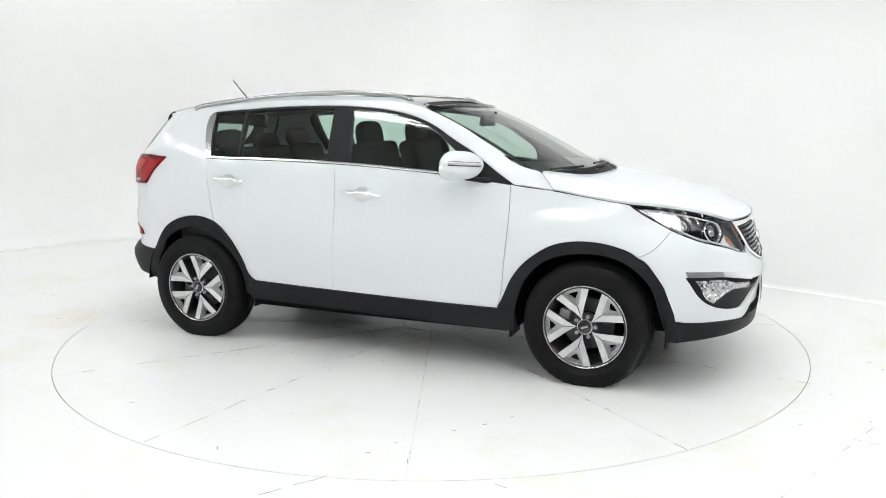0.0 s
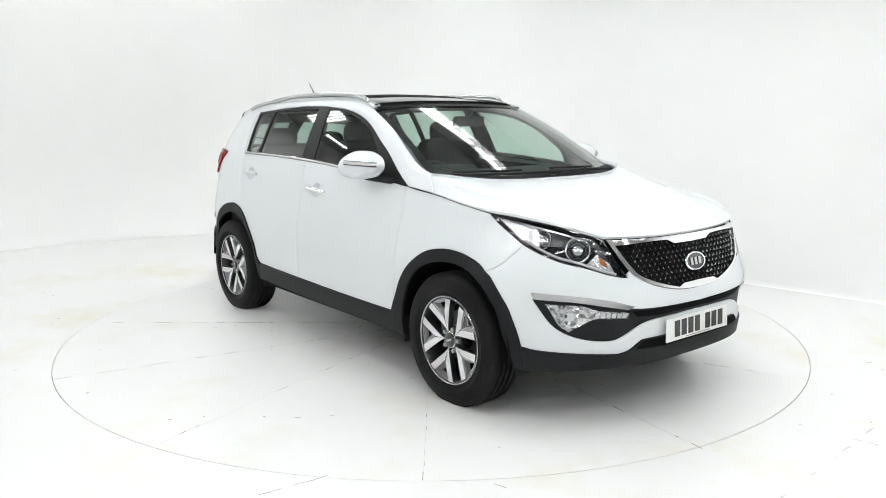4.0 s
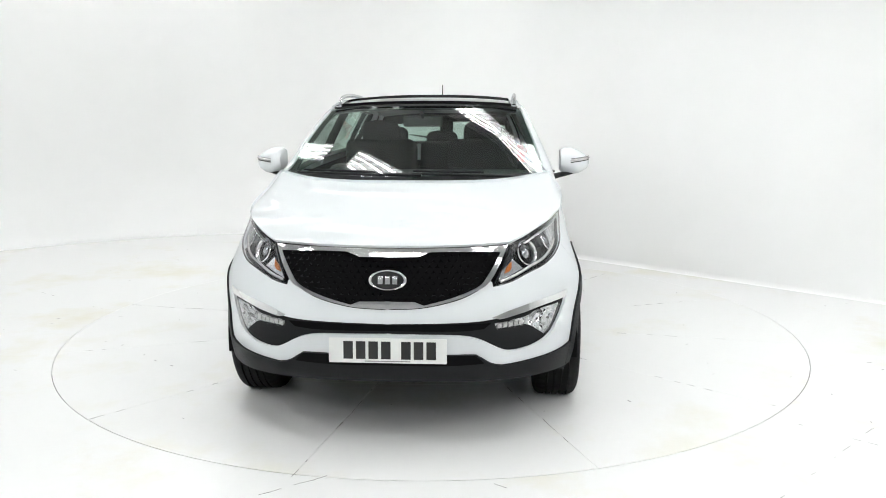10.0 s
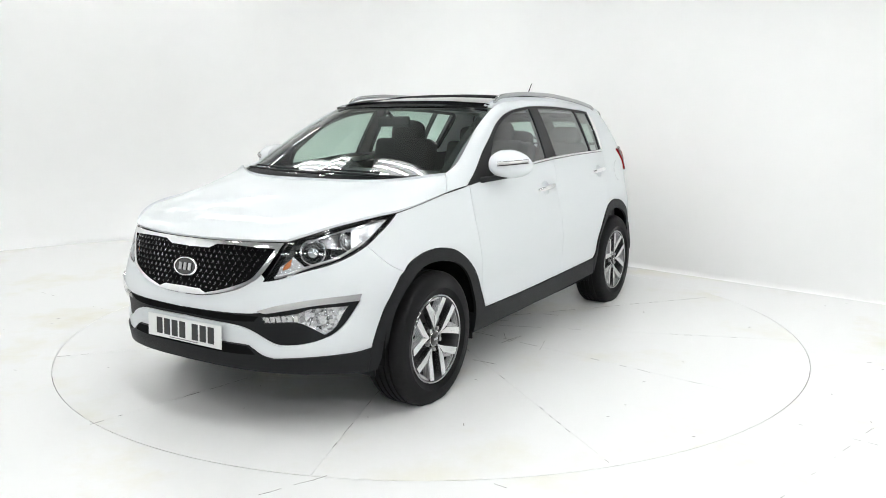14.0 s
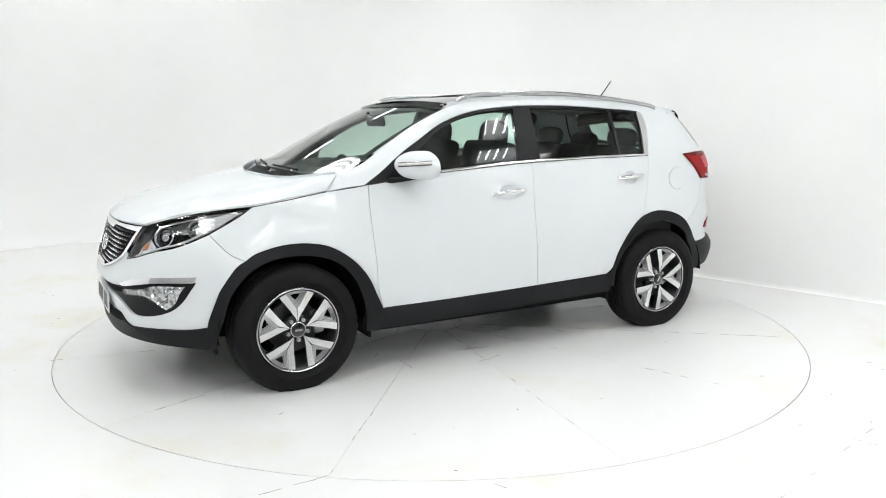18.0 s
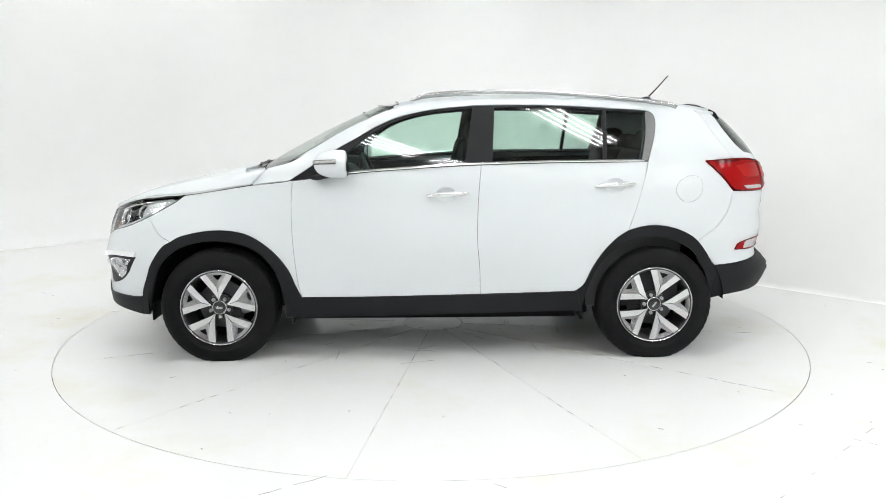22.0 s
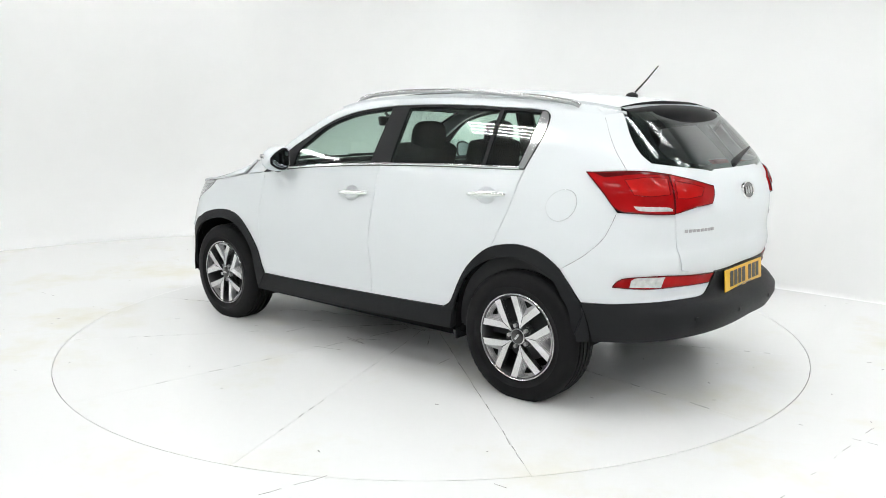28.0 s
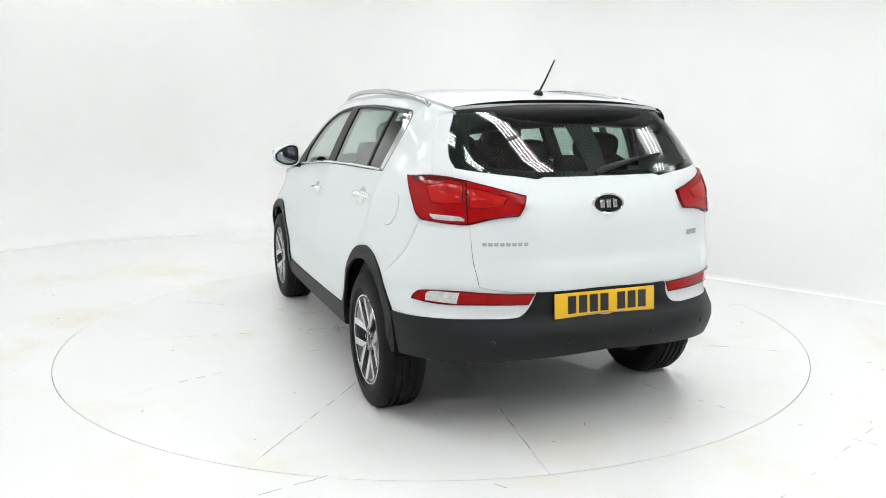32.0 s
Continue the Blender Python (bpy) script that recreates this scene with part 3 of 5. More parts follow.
GRILLE_OUT = [(2.300, 0.757), (2.364, 0.717), (2.454, 0.680), (2.601, 0.649)]
BUMPER_LOW = [(-1.815, 0.574), (-1.946, 0.581), (-2.170, 0.589), (-2.295, 0.591), (-2.350, 0.604), (-2.393, 0.650)]
GLASS_LOW = [(-2.162, 1.230), (-2.373, 1.212), (-2.470, 1.199, 1), (-2.505, 1.208, 1)]
rev = lambda p: list(reversed(p))

FENDER = ([(1.576, 1.002, 1), (1.235, 1.046), (1.111, 1.064, 1), (0.960, 1.079), (0.868, 1.092, 1)] + DOOR_EDGE + [(0.819, 0.396, 1)] + ARCH_F
          + [(1.600, 0.735, 1)] + SEAM_F + [(1.790, 0.872, 1), (1.730, 0.905), (1.640, 0.955)])
FRONT_DOOR = ([(0.866, 1.090, 1)] + DOOR_EDGE + [(0.819, 0.396, 1), (0.356, 0.399), (-0.254, 0.410, 1)] + rev(PILLAR_B)
              + [(-0.263, 1.180, 1), (-0.020, 1.169), (0.183, 1.156), (0.388, 1.142), (0.594, 1.121)])
REAR_DOOR = ([(-0.263, 1.180, 1)] + PILLAR_B + [(-0.254, 0.410, 1), (-0.565, 0.417), (-0.827, 0.424, 1)] + ARCH_R1 + [(-1.145, 0.792, 1)]
             + rev(DOOR_Q) + [(-1.276, 1.195, 1), (-1.024, 1.192), (-0.691, 1.190)])
QUARTER = ([(-1.276, 1.195, 1)] + DOOR_Q + [(-1.145, 0.792, 1)] + ARCH_R2 + [(-1.575, 0.724, 1)] + SEAM_R
           + [(-1.792, 1.015, 1), (-1.705, 1.095), (-1.580, 1.196, 1), (-1.690, 1.206), (-1.808, 1.212, 1), (-1.735, 1.310), (-1.697, 1.400), (-1.684, 1.474, 1),
              (-1.480, 1.488), (-1.300, 1.500, 1), (-1.333, 1.480), (-1.344, 1.435), (-1.330, 1.352), (-1.291, 1.238)])
FRONT_BUMPER = ([(CF, 0.641, 1)] + rev(GRILLE_OUT) + [(2.290, 0.731, 1)] + LAMP_LOW + [(1.790, 0.872, 1)] + SEAM_F + [(1.600, 0.735, 1)] + ARCH_F2
                + [(1.800, 0.398, 1)] + LIP_TOP + [(CF, 0.432, 1), (CF, 0.528, 1)] + MOUTH_LOW + [(1.832, 0.632, 1)] + MOUTH_TOP + [(CF, 0.578, 1)])
MOUTH = [(1.832, 0.632, 1)] + MOUTH_TOP + [(CF, 0.578, 1), (CF, 0.528, 1)] + MOUTH_LOW
LIP = ([(1.800, 0.398, 1)] + LIP_TOP + [(CF, 0.432, 1), (CF, 0.312, 1), (2.500, 0.312), (2.240, 0.308), (2.050, 0.298), (1.900, 0.286), (1.817, 0.280, 1)])
HEADLAMP = [(1.576, 1.002, 1)] + LAMP_TOP + [(2.180, 0.904, 1), (2.235, 0.816), (2.290, 0.731, 1)] + LAMP_LOW + [(1.730, 0.905), (1.640, 0.955)]
GRILLE_SIDE = [(2.600, 0.664), (2.470, 0.692), (2.360, 0.735), (2.318, 0.775)]
GRILLE_LOW = [(CF, 0.675, 1), (CF - 0.120, 0.674, 1), (CF - 0.158, 0.660, 1)]
GRILLE_TOP = [(2.240, 0.874, 1), (CF - 0.30, 0.881), (CF - 0.185, 0.879, 1), (CF - 0.135, 0.859, 1), (CF, 0.857, 1)]
GRILLE_SIDE = [q for q in GRILLE_SIDE if q[0] < CF - 0.165]
GRILLE_IN = GRILLE_TOP + GRILLE_LOW + GRILLE_SIDE
GRILLE_FRAME = [(CF, 0.896, 1), (2.463, 0.899), (2.196, 0.902, 1)] + GRILLE_OUT + [(CF, 0.641, 1)] + GRILLE_LOW + GRILLE_SIDE + GRILLE_TOP
FOG_TRIM = [(1.832, 0.664, 1), (2.042, 0.656), (2.195, 0.634), (2.300, 0.604, 1), (2.266, 0.592), (2.165, 0.607), (2.030, 0.626), (1.842, 0.631, 1)]
FOG_LAMP = [(1.885, 0.612, 1), (2.050, 0.612), (2.129, 0.590), (2.283, 0.570, 1), (2.277, 0.541, 1), (2.193, 0.547), (2.111, 0.542), (2.010, 0.482, 1), (1.955, 0.515)]
TAIL_OUTER = [(-1.580, 1.196, 1), (-1.705, 1.097), (-1.772, 1.036), (-1.815, 1.018), (-1.863, 1.0135), (-1.998, 1.009), (-2.085, 1.009, 1), (-2.066, 1.193, 1), (-1.887, 1.207)]
TAIL_INNER = [(-2.066, 1.193, 1), (-2.220, 1.165), (-2.380, 1.129, 1), (-2.360, 1.087), (-2.330, 1.049, 1), (-2.210, 1.038), (-2.085, 1.011, 1)]
REVERSE = [(-1.868, 1.046, 1), (-2.049, 1.043), (-2.069, 1.023, 1), (-1.964, 1.021), (-1.892, 1.025)]
REFLECTOR = [(-1.856, 0.658, 1), (-1.893, 0.702), (-2.062, 0.718), (-2.229, 0.711), (-2.407, 0.703, 1), (-2.379, 0.653, 1), (-2.183, 0.655), (-2.013, 0.650)]
REAR_BUMPER = ([(-1.575, 0.724, 1)] + SEAM_R + [(-1.792, 1.013, 1), (-1.863, 1.012), (-1.998, 1.007), (-2.092, 1.007, 1), (-2.134, 0.858), (-2.170, 0.737, 1),
               (-2.251, 0.721), (-2.414, 0.706, 1)] + rev(BUMPER_LOW) + [(-1.696, 0.571, 1), (-1.664, 0.632)])
REAR_SKIRT = ([(-1.696, 0.571, 1)] + BUMPER_LOW + [(-2.414, 0.705, 1), (CR, 0.708, 1), (CR, 0.440, 1), (-2.300, 0.416), (-2.000, 0.394), (-1.800, 0.384), (-1.668, 0.365, 1)])
TAILGATE = ([(-1.972, 1.246, 1)] + GLASS_LOW + [(CR, 1.206, 1), (CR, 0.709, 1), (-2.444, 0.705), (-2.251, 0.721), (-2.170, 0.737, 1), (-2.134, 0.858), (-2.090, 1.008, 1),
            (-2.210, 1.036), (-2.330, 1.047, 1), (-2.362, 1.086), (-2.384, 1.130, 1), (-2.222, 1.167), (-2.066, 1.196, 1), (-1.930, 1.207), (-1.808, 1.212, 1),
            (-1.735, 1.310), (-1.697, 1.400), (-1.684, 1.474, 1), (-1.906, 1.486, 1), (-1.878, 1.383), (-1.910, 1.297)])
REAR_GLASS = [(-1.972, 1.246, 1)] + GLASS_LOW + [(CR, 1.206, 1), (CR, 1.486, 1), (-1.906, 1.486, 1), (-1.878, 1.383), (-1.910, 1.297)]
DLO = [(0.887, 1.090, 1), (0.787, 1.154), (0.620, 1.267), (0.502, 1.332), (0.367, 1.408), (0.231, 1.463), (0.060, 1.502), (-0.112, 1.522), (-0.294, 1.533),
       (-0.558, 1.535), (-0.831, 1.527), (-1.035, 1.515), (-1.204, 1.506), (-1.300, 1.500, 1), (-1.333, 1.480), (-1.344, 1.435), (-1.330, 1.352), (-1.291, 1.238), (-1.276, 1.195, 1),
       (-1.024, 1.192), (-0.691, 1.190), (-0.263, 1.180), (0.183, 1.156), (0.594, 1.121)]
PANE_F = [(0.560, 1.145, 1), (0.550, 1.235), (0.460, 1.315), (0.345, 1.396), (0.205, 1.452), (0.035, 1.490), (-0.215, 1.515, 1), (-0.165, 1.192, 1), (0.180, 1.172)]
PANE_R = [(-0.330, 1.196, 1), (-0.352, 1.518, 1), (-0.560, 1.521), (-0.840, 1.513), (-1.015, 1.502, 1), (-1.000, 1.205, 1), (-0.650, 1.204)]
PANE_Q = [(-1.025, 1.207, 1), (-1.042, 1.500, 1), (-1.278, 1.486, 1), (-1.262, 1.350), (-1.226, 1.208, 1)]
CHROME_Q = [(-1.284, 1.491, 1), (-1.302, 1.494), (-1.328, 1.478), (-1.341, 1.435), (-1.328, 1.352), (-1.289, 1.238), (-1.274, 1.198, 1), (-1.234, 1.197, 1), (-1.270, 1.352)]



def circle(s, z, rs, rz, n=28):
    return [(s + rs * math.cos(2 * math.pi * k / n), z + rz * math.sin(2 * math.pi * k / n)) for k in range(n)]


BOWL_F, BOWL_R = circle(-0.050, 1.006, 0.062, 0.044), circle(-1.068, 1.054, 0.062, 0.044)

for sd, _ in BOTH:
    panel("front_fender", FENDER, M_PAINT, car, side=sd)
    panel("front_door", FRONT_DOOR, M_PAINT, car, side=sd, holes=(BOWL_F,))
    panel("rear_door", REAR_DOOR, M_PAINT, car, side=sd, holes=(BOWL_R,))
    panel("quarter_panel", QUARTER, M_PAINT, car, side=sd)
    panel("front_arch_cladding", [(0.819, 0.392, 1)] + ARCH_F + [(1.600, 0.735)] + ARCH_F2 + [(1.800, 0.398), (1.817, 0.280, 1)] + rev(ARCH_FIN), M_PLASTIC, car, out=0.010,
          side=sd, depth=0.016, label="matt black plastic wheel-arch cladding")
    panel("rear_arch_cladding", [(-0.834, 0.420, 1)] + ARCH_R1 + [(-1.145, 0.792)] + ARCH_R2 + [(-1.563, 0.734), (-1.664, 0.632), (-1.696, 0.571, 1)] + ARCH_RIN, M_PLASTIC, car,
          out=0.010, side=sd, depth=0.016, label="matt black plastic wheel-arch cladding")
    panel("sill_cladding", [(0.819, 0.394, 1), (0.356, 0.397), (-0.254, 0.408), (-0.832, 0.422, 1), (-0.885, 0.40), (-0.871, 0.300, 1), (0.0, 0.282), (0.921, 0.268, 1), (0.905, 0.37)],
          M_PLASTIC, car, out=0.006, side=sd, depth=0.06, label="matt black plastic sill cladding")
    panel("window_surround", DLO, M_SATIN, car, holes=(PANE_F, PANE_R, PANE_Q), side=sd, depth=0.03, gap=0.001, label="black window frames and pillars")
    panel("front_window", PANE_F, M_GLASS_S, car, out=-0.006, side=sd, depth=0.0, gap=-0.004, label="green-tinted clear side window")
    panel("rear_window", PANE_R, M_GLASS_R, car, out=-0.006, side=sd, depth=0.0, gap=-0.004, label="dark privacy side window")
    panel("quarter_window", PANE_Q, M_GLASS_R, car, out=-0.006, side=sd, depth=0.0, gap=-0.004, label="small dark privacy quarter window")
    panel("pillar_trim", CHROME_Q, M_CHROME, car, out=0.005, side=sd, depth=0.012, label="chrome pillar trim")
    panel("tail_lamp", TAIL_OUTER, M_RED, car, out=0.012, side=sd, depth=0.03, label="red tail lamp")
    panel("inner_tail_lamp", TAIL_INNER, M_RED, car, out=0.012, side=sd, depth=0.03, label="red tail lamp on the tailgate")
    panel("reversing_lamp", REVERSE, M_CLEARLAMP, car, out=0.016, side=sd, depth=0.01, step=0.02, label="clear reversing lamp")
    panel("rear_fog_lamp", REFLECTOR, M_RED, car, out=0.006, side=sd, depth=0.015, label="red bumper lamp")
    panel("fog_trim", FOG_TRIM, M_CHROME, car, out=0.008, side=sd, depth=0.02, step=0.02, label="silver strip above the fog lamp")
    panel("fog_lamp", FOG_LAMP, M_FOG, car, out=-0.010, side=sd, depth=0.02, step=0.022, facets=0.75, label="clear faceted fog lamp")
    panel("fog_lens", FOG_LAMP, M_LENS, car, out=0.001, side=sd, depth=0.0, label="clear fog lamp lens")
    panel("headlamp_housing", HEADLAMP, M_LAMPDARK, car, out=-0.075, side=sd, depth=0.0, label="grey headlamp housing")
    panel("headlamp_lens", HEADLAMP, M_LENS, car, out=0.002, side=sd, depth=0.0, label="clear headlamp lens")
panel("front_bumper", FRONT_BUMPER, M_PAINT, car, side=0)
panel("bumper_mouth", MOUTH, M_PLASTIC, car, out=-0.012, side=0, gap=-0.004, label="black plastic bumper insert")
panel("lower_lip", LIP, M_PLASTIC, car, out=0.010, side=0, depth=0.05, label="black plastic bumper lip")
panel("grille_frame", GRILLE_FRAME, M_CHROME, car, out=0.008, side=0, step=0.03, depth=0.014, label="chrome grille frame")
# flat backing; the shade deep in the lattice is put into its black
panel("grille_back", GRILLE_IN, M_UNDER, car, out=-0.012, side=0, gap=-0.01, label="black radiator grille backing, darkened for the shade of its recess")
panel("rear_bumper", REAR_BUMPER, M_PAINT, car, side=1)
panel("rear_bumper", REAR_BUMPER, M_PAINT, car, side=-1)
panel("rear_skirt", REAR_SKIRT, M_PLASTIC, car, out=0.008, side=0, depth=0.05, label="black plastic lower rear bumper")
panel("glass_border", REAR_GLASS, M_GLOSSBLACK, car, out=-0.004, side=1, depth=0.0, gap=0.0, holes=([(-2.130, 1.265, 1), (-2.378, 1.236), (-2.600, 1.230), (CR + 0.02, 1.230, 1),
      (CR + 0.02, 1.452, 1), (-2.30, 1.450), (-2.150, 1.446, 1), (-2.078, 1.384), (-2.088, 1.312)],), label="black printed border of the rear glass")
panel("glass_border", REAR_GLASS, M_GLOSSBLACK, car, out=-0.004, side=-1, depth=0.0, gap=0.0, holes=([(-2.130, 1.265, 1), (-2.378, 1.236), (-2.600, 1.230), (CR + 0.02, 1.230, 1),
      (CR + 0.02, 1.452, 1), (-2.30, 1.450), (-2.150, 1.446, 1), (-2.078, 1.384), (-2.088, 1.312)],), label="black printed border of the rear glass")
tailgate = panel("tailgate", TAILGATE, M_PAINT, car, side=0)
panel("rear_glass", REAR_GLASS, M_GLASS_B, car, out=0.001, side=0, depth=0.0, gap=-0.002, label="dark privacy rear window")

# hood: ruled from the middle line to the edge along lamp and fender
hood_mid = path3([(2.104, 0, 0.900), (2.06, 0, 0.930), (1.96, 0, 0.973), (1.85, 0, 1.008), (1.715, 0, 1.042), (1.5, 0, 1.084), (1.268, 0, 1.114)])
hood_edge = path3([tuple(shell(s, z + 0.0005, 0.002)) for s, z in ((2.185, 0.906), (2.10, 0.929), (1.97, 0.962), (1.834, 0.983), (1.71, 0.996), (1.576, 1.005), (1.40, 1.026), (1.235, 1.048), (1.112, 1.067))])


def hood_at(u, v):
    q = 2 * v - 1
    w = 1.5 * q - 0.5 * q ** 3
    c, e = hood_mid(u), hood_edge(u)
    k = abs(w)
    p = 2.6 + 1.6 * u + 7.0 * u ** 4
    back = 0.105 * u ** 5 * ((k / 0.94) ** 5 if k < 0.94 else (1 - k) / 0.06)
    return Vector((c.x + (e.x - c.x) * k ** 2.2 - back, e.y * w, e.z + (c.z - e.z) * (1 - k ** p) + 0.62 * back + 0.006 * math.exp(-((k - 0.64) / 0.10) ** 2) * math.sin(math.pi * u) ** 0.7))


patch("hood", hood_at, 48, 64, M_PAINT, car)

# windscreen, roof and the long rails at their sides
edge_a = path3([(1.106, 0.797, 1.066), (1.022, 0.752, 1.160), (0.93, 0.739, 1.182), (0.86, 0.730, 1.207), (0.79, 0.721, 1.251), (0.71, 0.707, 1.301), (0.53, 0.669, 1.403),
                (0.42, 0.651, 1.454), (0.30, 0.634, 1.504), (0.20, 0.618, 1.534), (0.06, 0.608, 1.557), (-0.20, 0.602, 1.572), (-0.60, 0.598, 1.577), (-1.00, 0.592, 1.566),
                (-1.40, 0.584, 1.540), (-1.566, 0.574, 1.519)])
edge_b = path3([tuple(shell(s, z)) for s, z in ((0.890, 1.092), (0.787, 1.157), (0.620, 1.270), (0.502, 1.335), (0.367, 1.411), (0.231, 1.466), (0.060, 1.505), (-0.112, 1.525),
                                                (-0.294, 1.536), (-0.558, 1.538), (-0.831, 1.530), (-1.035, 1.518), (-1.204, 1.509))]
                + [tuple(shell(s, z, -0.0012)) for s, z in ((-1.338, 1.4955), (-1.480, 1.4845), (-1.684, 1.4705))])


def rail_at(u, v, sd):
    a, b = edge_a(u), edge_b(u)
    pillar = a.lerp(b, v) + Vector((0.1, 0.75, 0.65)) * 0.016 * math.sin(math.pi * v) * min(1.0, 0.4 + u * 1.5)
    c = b + Vector((0.0, -0.5, 1.0)) * max(a.z - b.z, 0.0)
    roof = a * (1 - v) ** 2 + c * (2 * v * (1 - v)) + b * v * v
    k = min(max((u - 0.30) / 0.16, 0.0), 1.0)
    m = pillar.lerp(roof, k * k * (3 - 2 * k))
    m.y *= sd
    return m


for sd, _ in BOTH:
    patch("side_rail", lambda u, v: rail_at(u, v, sd), 60, 8, M_PAINT, car, flip=sd > 0, label="white body-coloured pillar and roof side")

screen_low = path3([(0.985, 0.742, 1.146), (1.10, 0.50, 1.138), (1.165, 0.25, 1.132), (1.185, 0, 1.130)])
screen_top = path3([(0.268, 0.622, 1.512), (0.335, 0.42, 1.529), (0.372, 0.20, 1.536), (0.382, 0, 1.538)])


def screen_at(u, v, drop=0.0):
    w = 1 - abs(2 * v - 1)
    a, b = screen_low(w), screen_top(w)
    p = a.lerp(b, u) + Vector((0.4, 0, 0.9)) * (0.018 * math.sin(math.pi * u) - drop)
    p.y *= 1 if v < 0.5 else -1
    return p


patch("windscreen", screen_at, 24, 40, M_GLASS_F, car, depth=0.0, label="clear windscreen with a green tint")

roof_mid = spline([(-1.75, 1.512), (-1.65, 1.540), (-1.47, 1.574), (-1.1, 1.603), (-0.72, 1.613), (-0.4, 1.610), (0.0, 1.594), (0.2, 1.566), (0.4, 1.531)])
EDGE_ROWS = sorted([tuple(edge_a(k / 80)) for k in range(81)] + [(-1.65, 0.568, 1.504), (-1.70, 0.562, 1.495), (-1.74, 0.556, 1.487)])


def roof_at(x, w):
    xs = [r[0] for r in EDGE_ROWS]
    ye, ze = float(np.interp(x, xs, [r[1] for r in EDGE_ROWS])), float(np.interp(x, xs, [r[2] for r in EDGE_ROWS]))
    k = abs(w)
    return Vector((x, ye * w, ze + (max(roof_mid(x), ze) - ze) * (1 - k ** 2.6)))


def roof_strip(x0, x1, bow0=0.0, bow1=0.0, w0=-0.995, w1=0.995):
    def f(u, v):
        w = w0 + (w1 - w0) * v
        a, b = x0 - bow0 * w * w, x1 - bow1 * w * w
        return roof_at(a + (b - a) * u, w)
    return f


patch("roof_panel", roof_strip(-0.86, -1.735, 0.0, -0.035), 16, 30, M_PAINT, car)
patch("sunroof_rear_glass", roof_strip(-0.22, -0.855, 0, 0, -0.90, 0.90), 14, 30, M_ROOFGLASS, car, label="black panoramic roof glass")
patch("sunroof_front_glass", roof_strip(0.27, -0.215, 0.05, 0.0, -0.90, 0.90), 10, 30, M_ROOFGLASS, car, label="black panoramic roof glass")
for w0, w1 in ((-0.995, -0.905), (0.905, 0.995)):
    patch("roof_side", roof_strip(0.262, -0.858, 0, 0, w0, w1), 20, 3, M_PAINT, car, label="white roof edge beside the glass roof")
patch("roof_header", roof_strip(0.395, 0.275, 0.125, 0.05, -0.95, 0.95), 5, 30, M_GLOSSBLACK, car, label="gloss black roof header")

# white shoulders of the tailgate beside the spoiler
for sd, _ in BOTH:
    top_line = path3([(-1.570, 0.574, 1.518), (-1.65, 0.568, 1.504), (-1.735, 0.556, 1.488)])
    low_line = path3([tuple(shell(q, z, -0.001)) for q, z in ((-1.689, 1.4715), (-1.80, 1.478), (-1.904, 1.484))])
    patch("tailgate_shoulder", lambda u, v: Vector((1, sd, 1)) * (top_line(u) * (1 - v) + low_line(u) * v + Vector((0, 0.006, 0.006)) * math.sin(math.pi * v)), 10, 6, M_PAINT, car, flip=sd > 0, label="white upper corner of the tailgate")

# spoiler over the rear glass
SPOILER = path3([(-1.706, 0, 1.527), (-1.760, 0, 1.522), (-1.810, 0, 1.511), (-1.842, 0, 1.497), (-1.862, 0, 1.480), (-1.870, 0, 1.462), (-1.868, 0, 1.440), (-1.862, 0, 1.424)])


def spoiler_at(u, v):
    w = 2 * v - 1
    k = abs(w)
    p = SPOILER(u)
    return Vector((p.x + (0.022 + 0.120 * u) * k ** 2.4, 0.556 * w, p.z - 0.036 * k ** 2.6))


patch("spoiler", spoiler_at, 16, 30, M_SPOILER, car, depth=0.020, label="gloss black roof spoiler")

# dark inner shell and floor that close the body
def s_mid(ss, i):
    return (ss[i] + ss[i + 1]) / 2


def inner_body():
    bm = bmesh.new()
    for sd, _ in BOTH:
        ss = [CR + (CF - CR) * k / 90 for k in range(91)]
        zs = [0.24, 0.34, 0.45, 0.58, 0.7, 0.8, 0.88, 0.95, 1.0, 1.06]
        g = {}
        for i, s in enumerate(ss):
            for j, z in enumerate(zs):
                g[i, j] = bm.verts.new(Vector((1, sd, 1)) * shell(s, z, -0.05 if z > 0.9 else -0.04))
        for i in range(90):
            for j in range(9):
                c = (g[i, j].co + g[i + 1, j + 1].co) / 2
                if (s_mid(ss, i) < -1.55 and c.z < 0.42) or (c.x > 1.75 and c.z < 0.33) or min(math.hypot(c.x - 1.32, c.z - 0.347), math.hypot(c.x + 1.32, c.z - 0.347)) < 0.45 or (c.x > 0.9 and c.z > 0.85 + (2.0 - c.x) * 0.13):
                    continue
                q = (g[i, j], g[i + 1, j], g[i + 1, j + 1], g[i, j + 1])
                bm.faces.new(q if sd > 0 else tuple(reversed(q)))
    loose = [v for v in bm.verts if not v.link_faces]
    bmesh.ops.delete(bm, geom=loose, context="VERTS")
    return bm


part("underbody", inner_body(), M_UNDER, car, "dark underbody")
for x0, x1, w in ((-0.92, 0.92, 0.82), (0.92, 1.72, 0.58), (1.72, 1.9, 0.46)):
    part("floor_pan", box_bm(x1 - x0, 2 * w, 0.06, 0.01, m=pose((x0 + x1) / 2, 0, 0.30)), M_UNDER, car, "dark floor pan")


part("floor_pan", box_bm(0.80, 1.16, 0.06, 0.01, m=pose(-1.32, 0, 0.40)), M_UNDER, car, "dark floor pan")
part("silencer", box_bm(0.22, 0.66, 0.13, 0.05, m=pose(-1.72, -0.12, 0.42)), M_STEEL, car, "grey exhaust silencer")


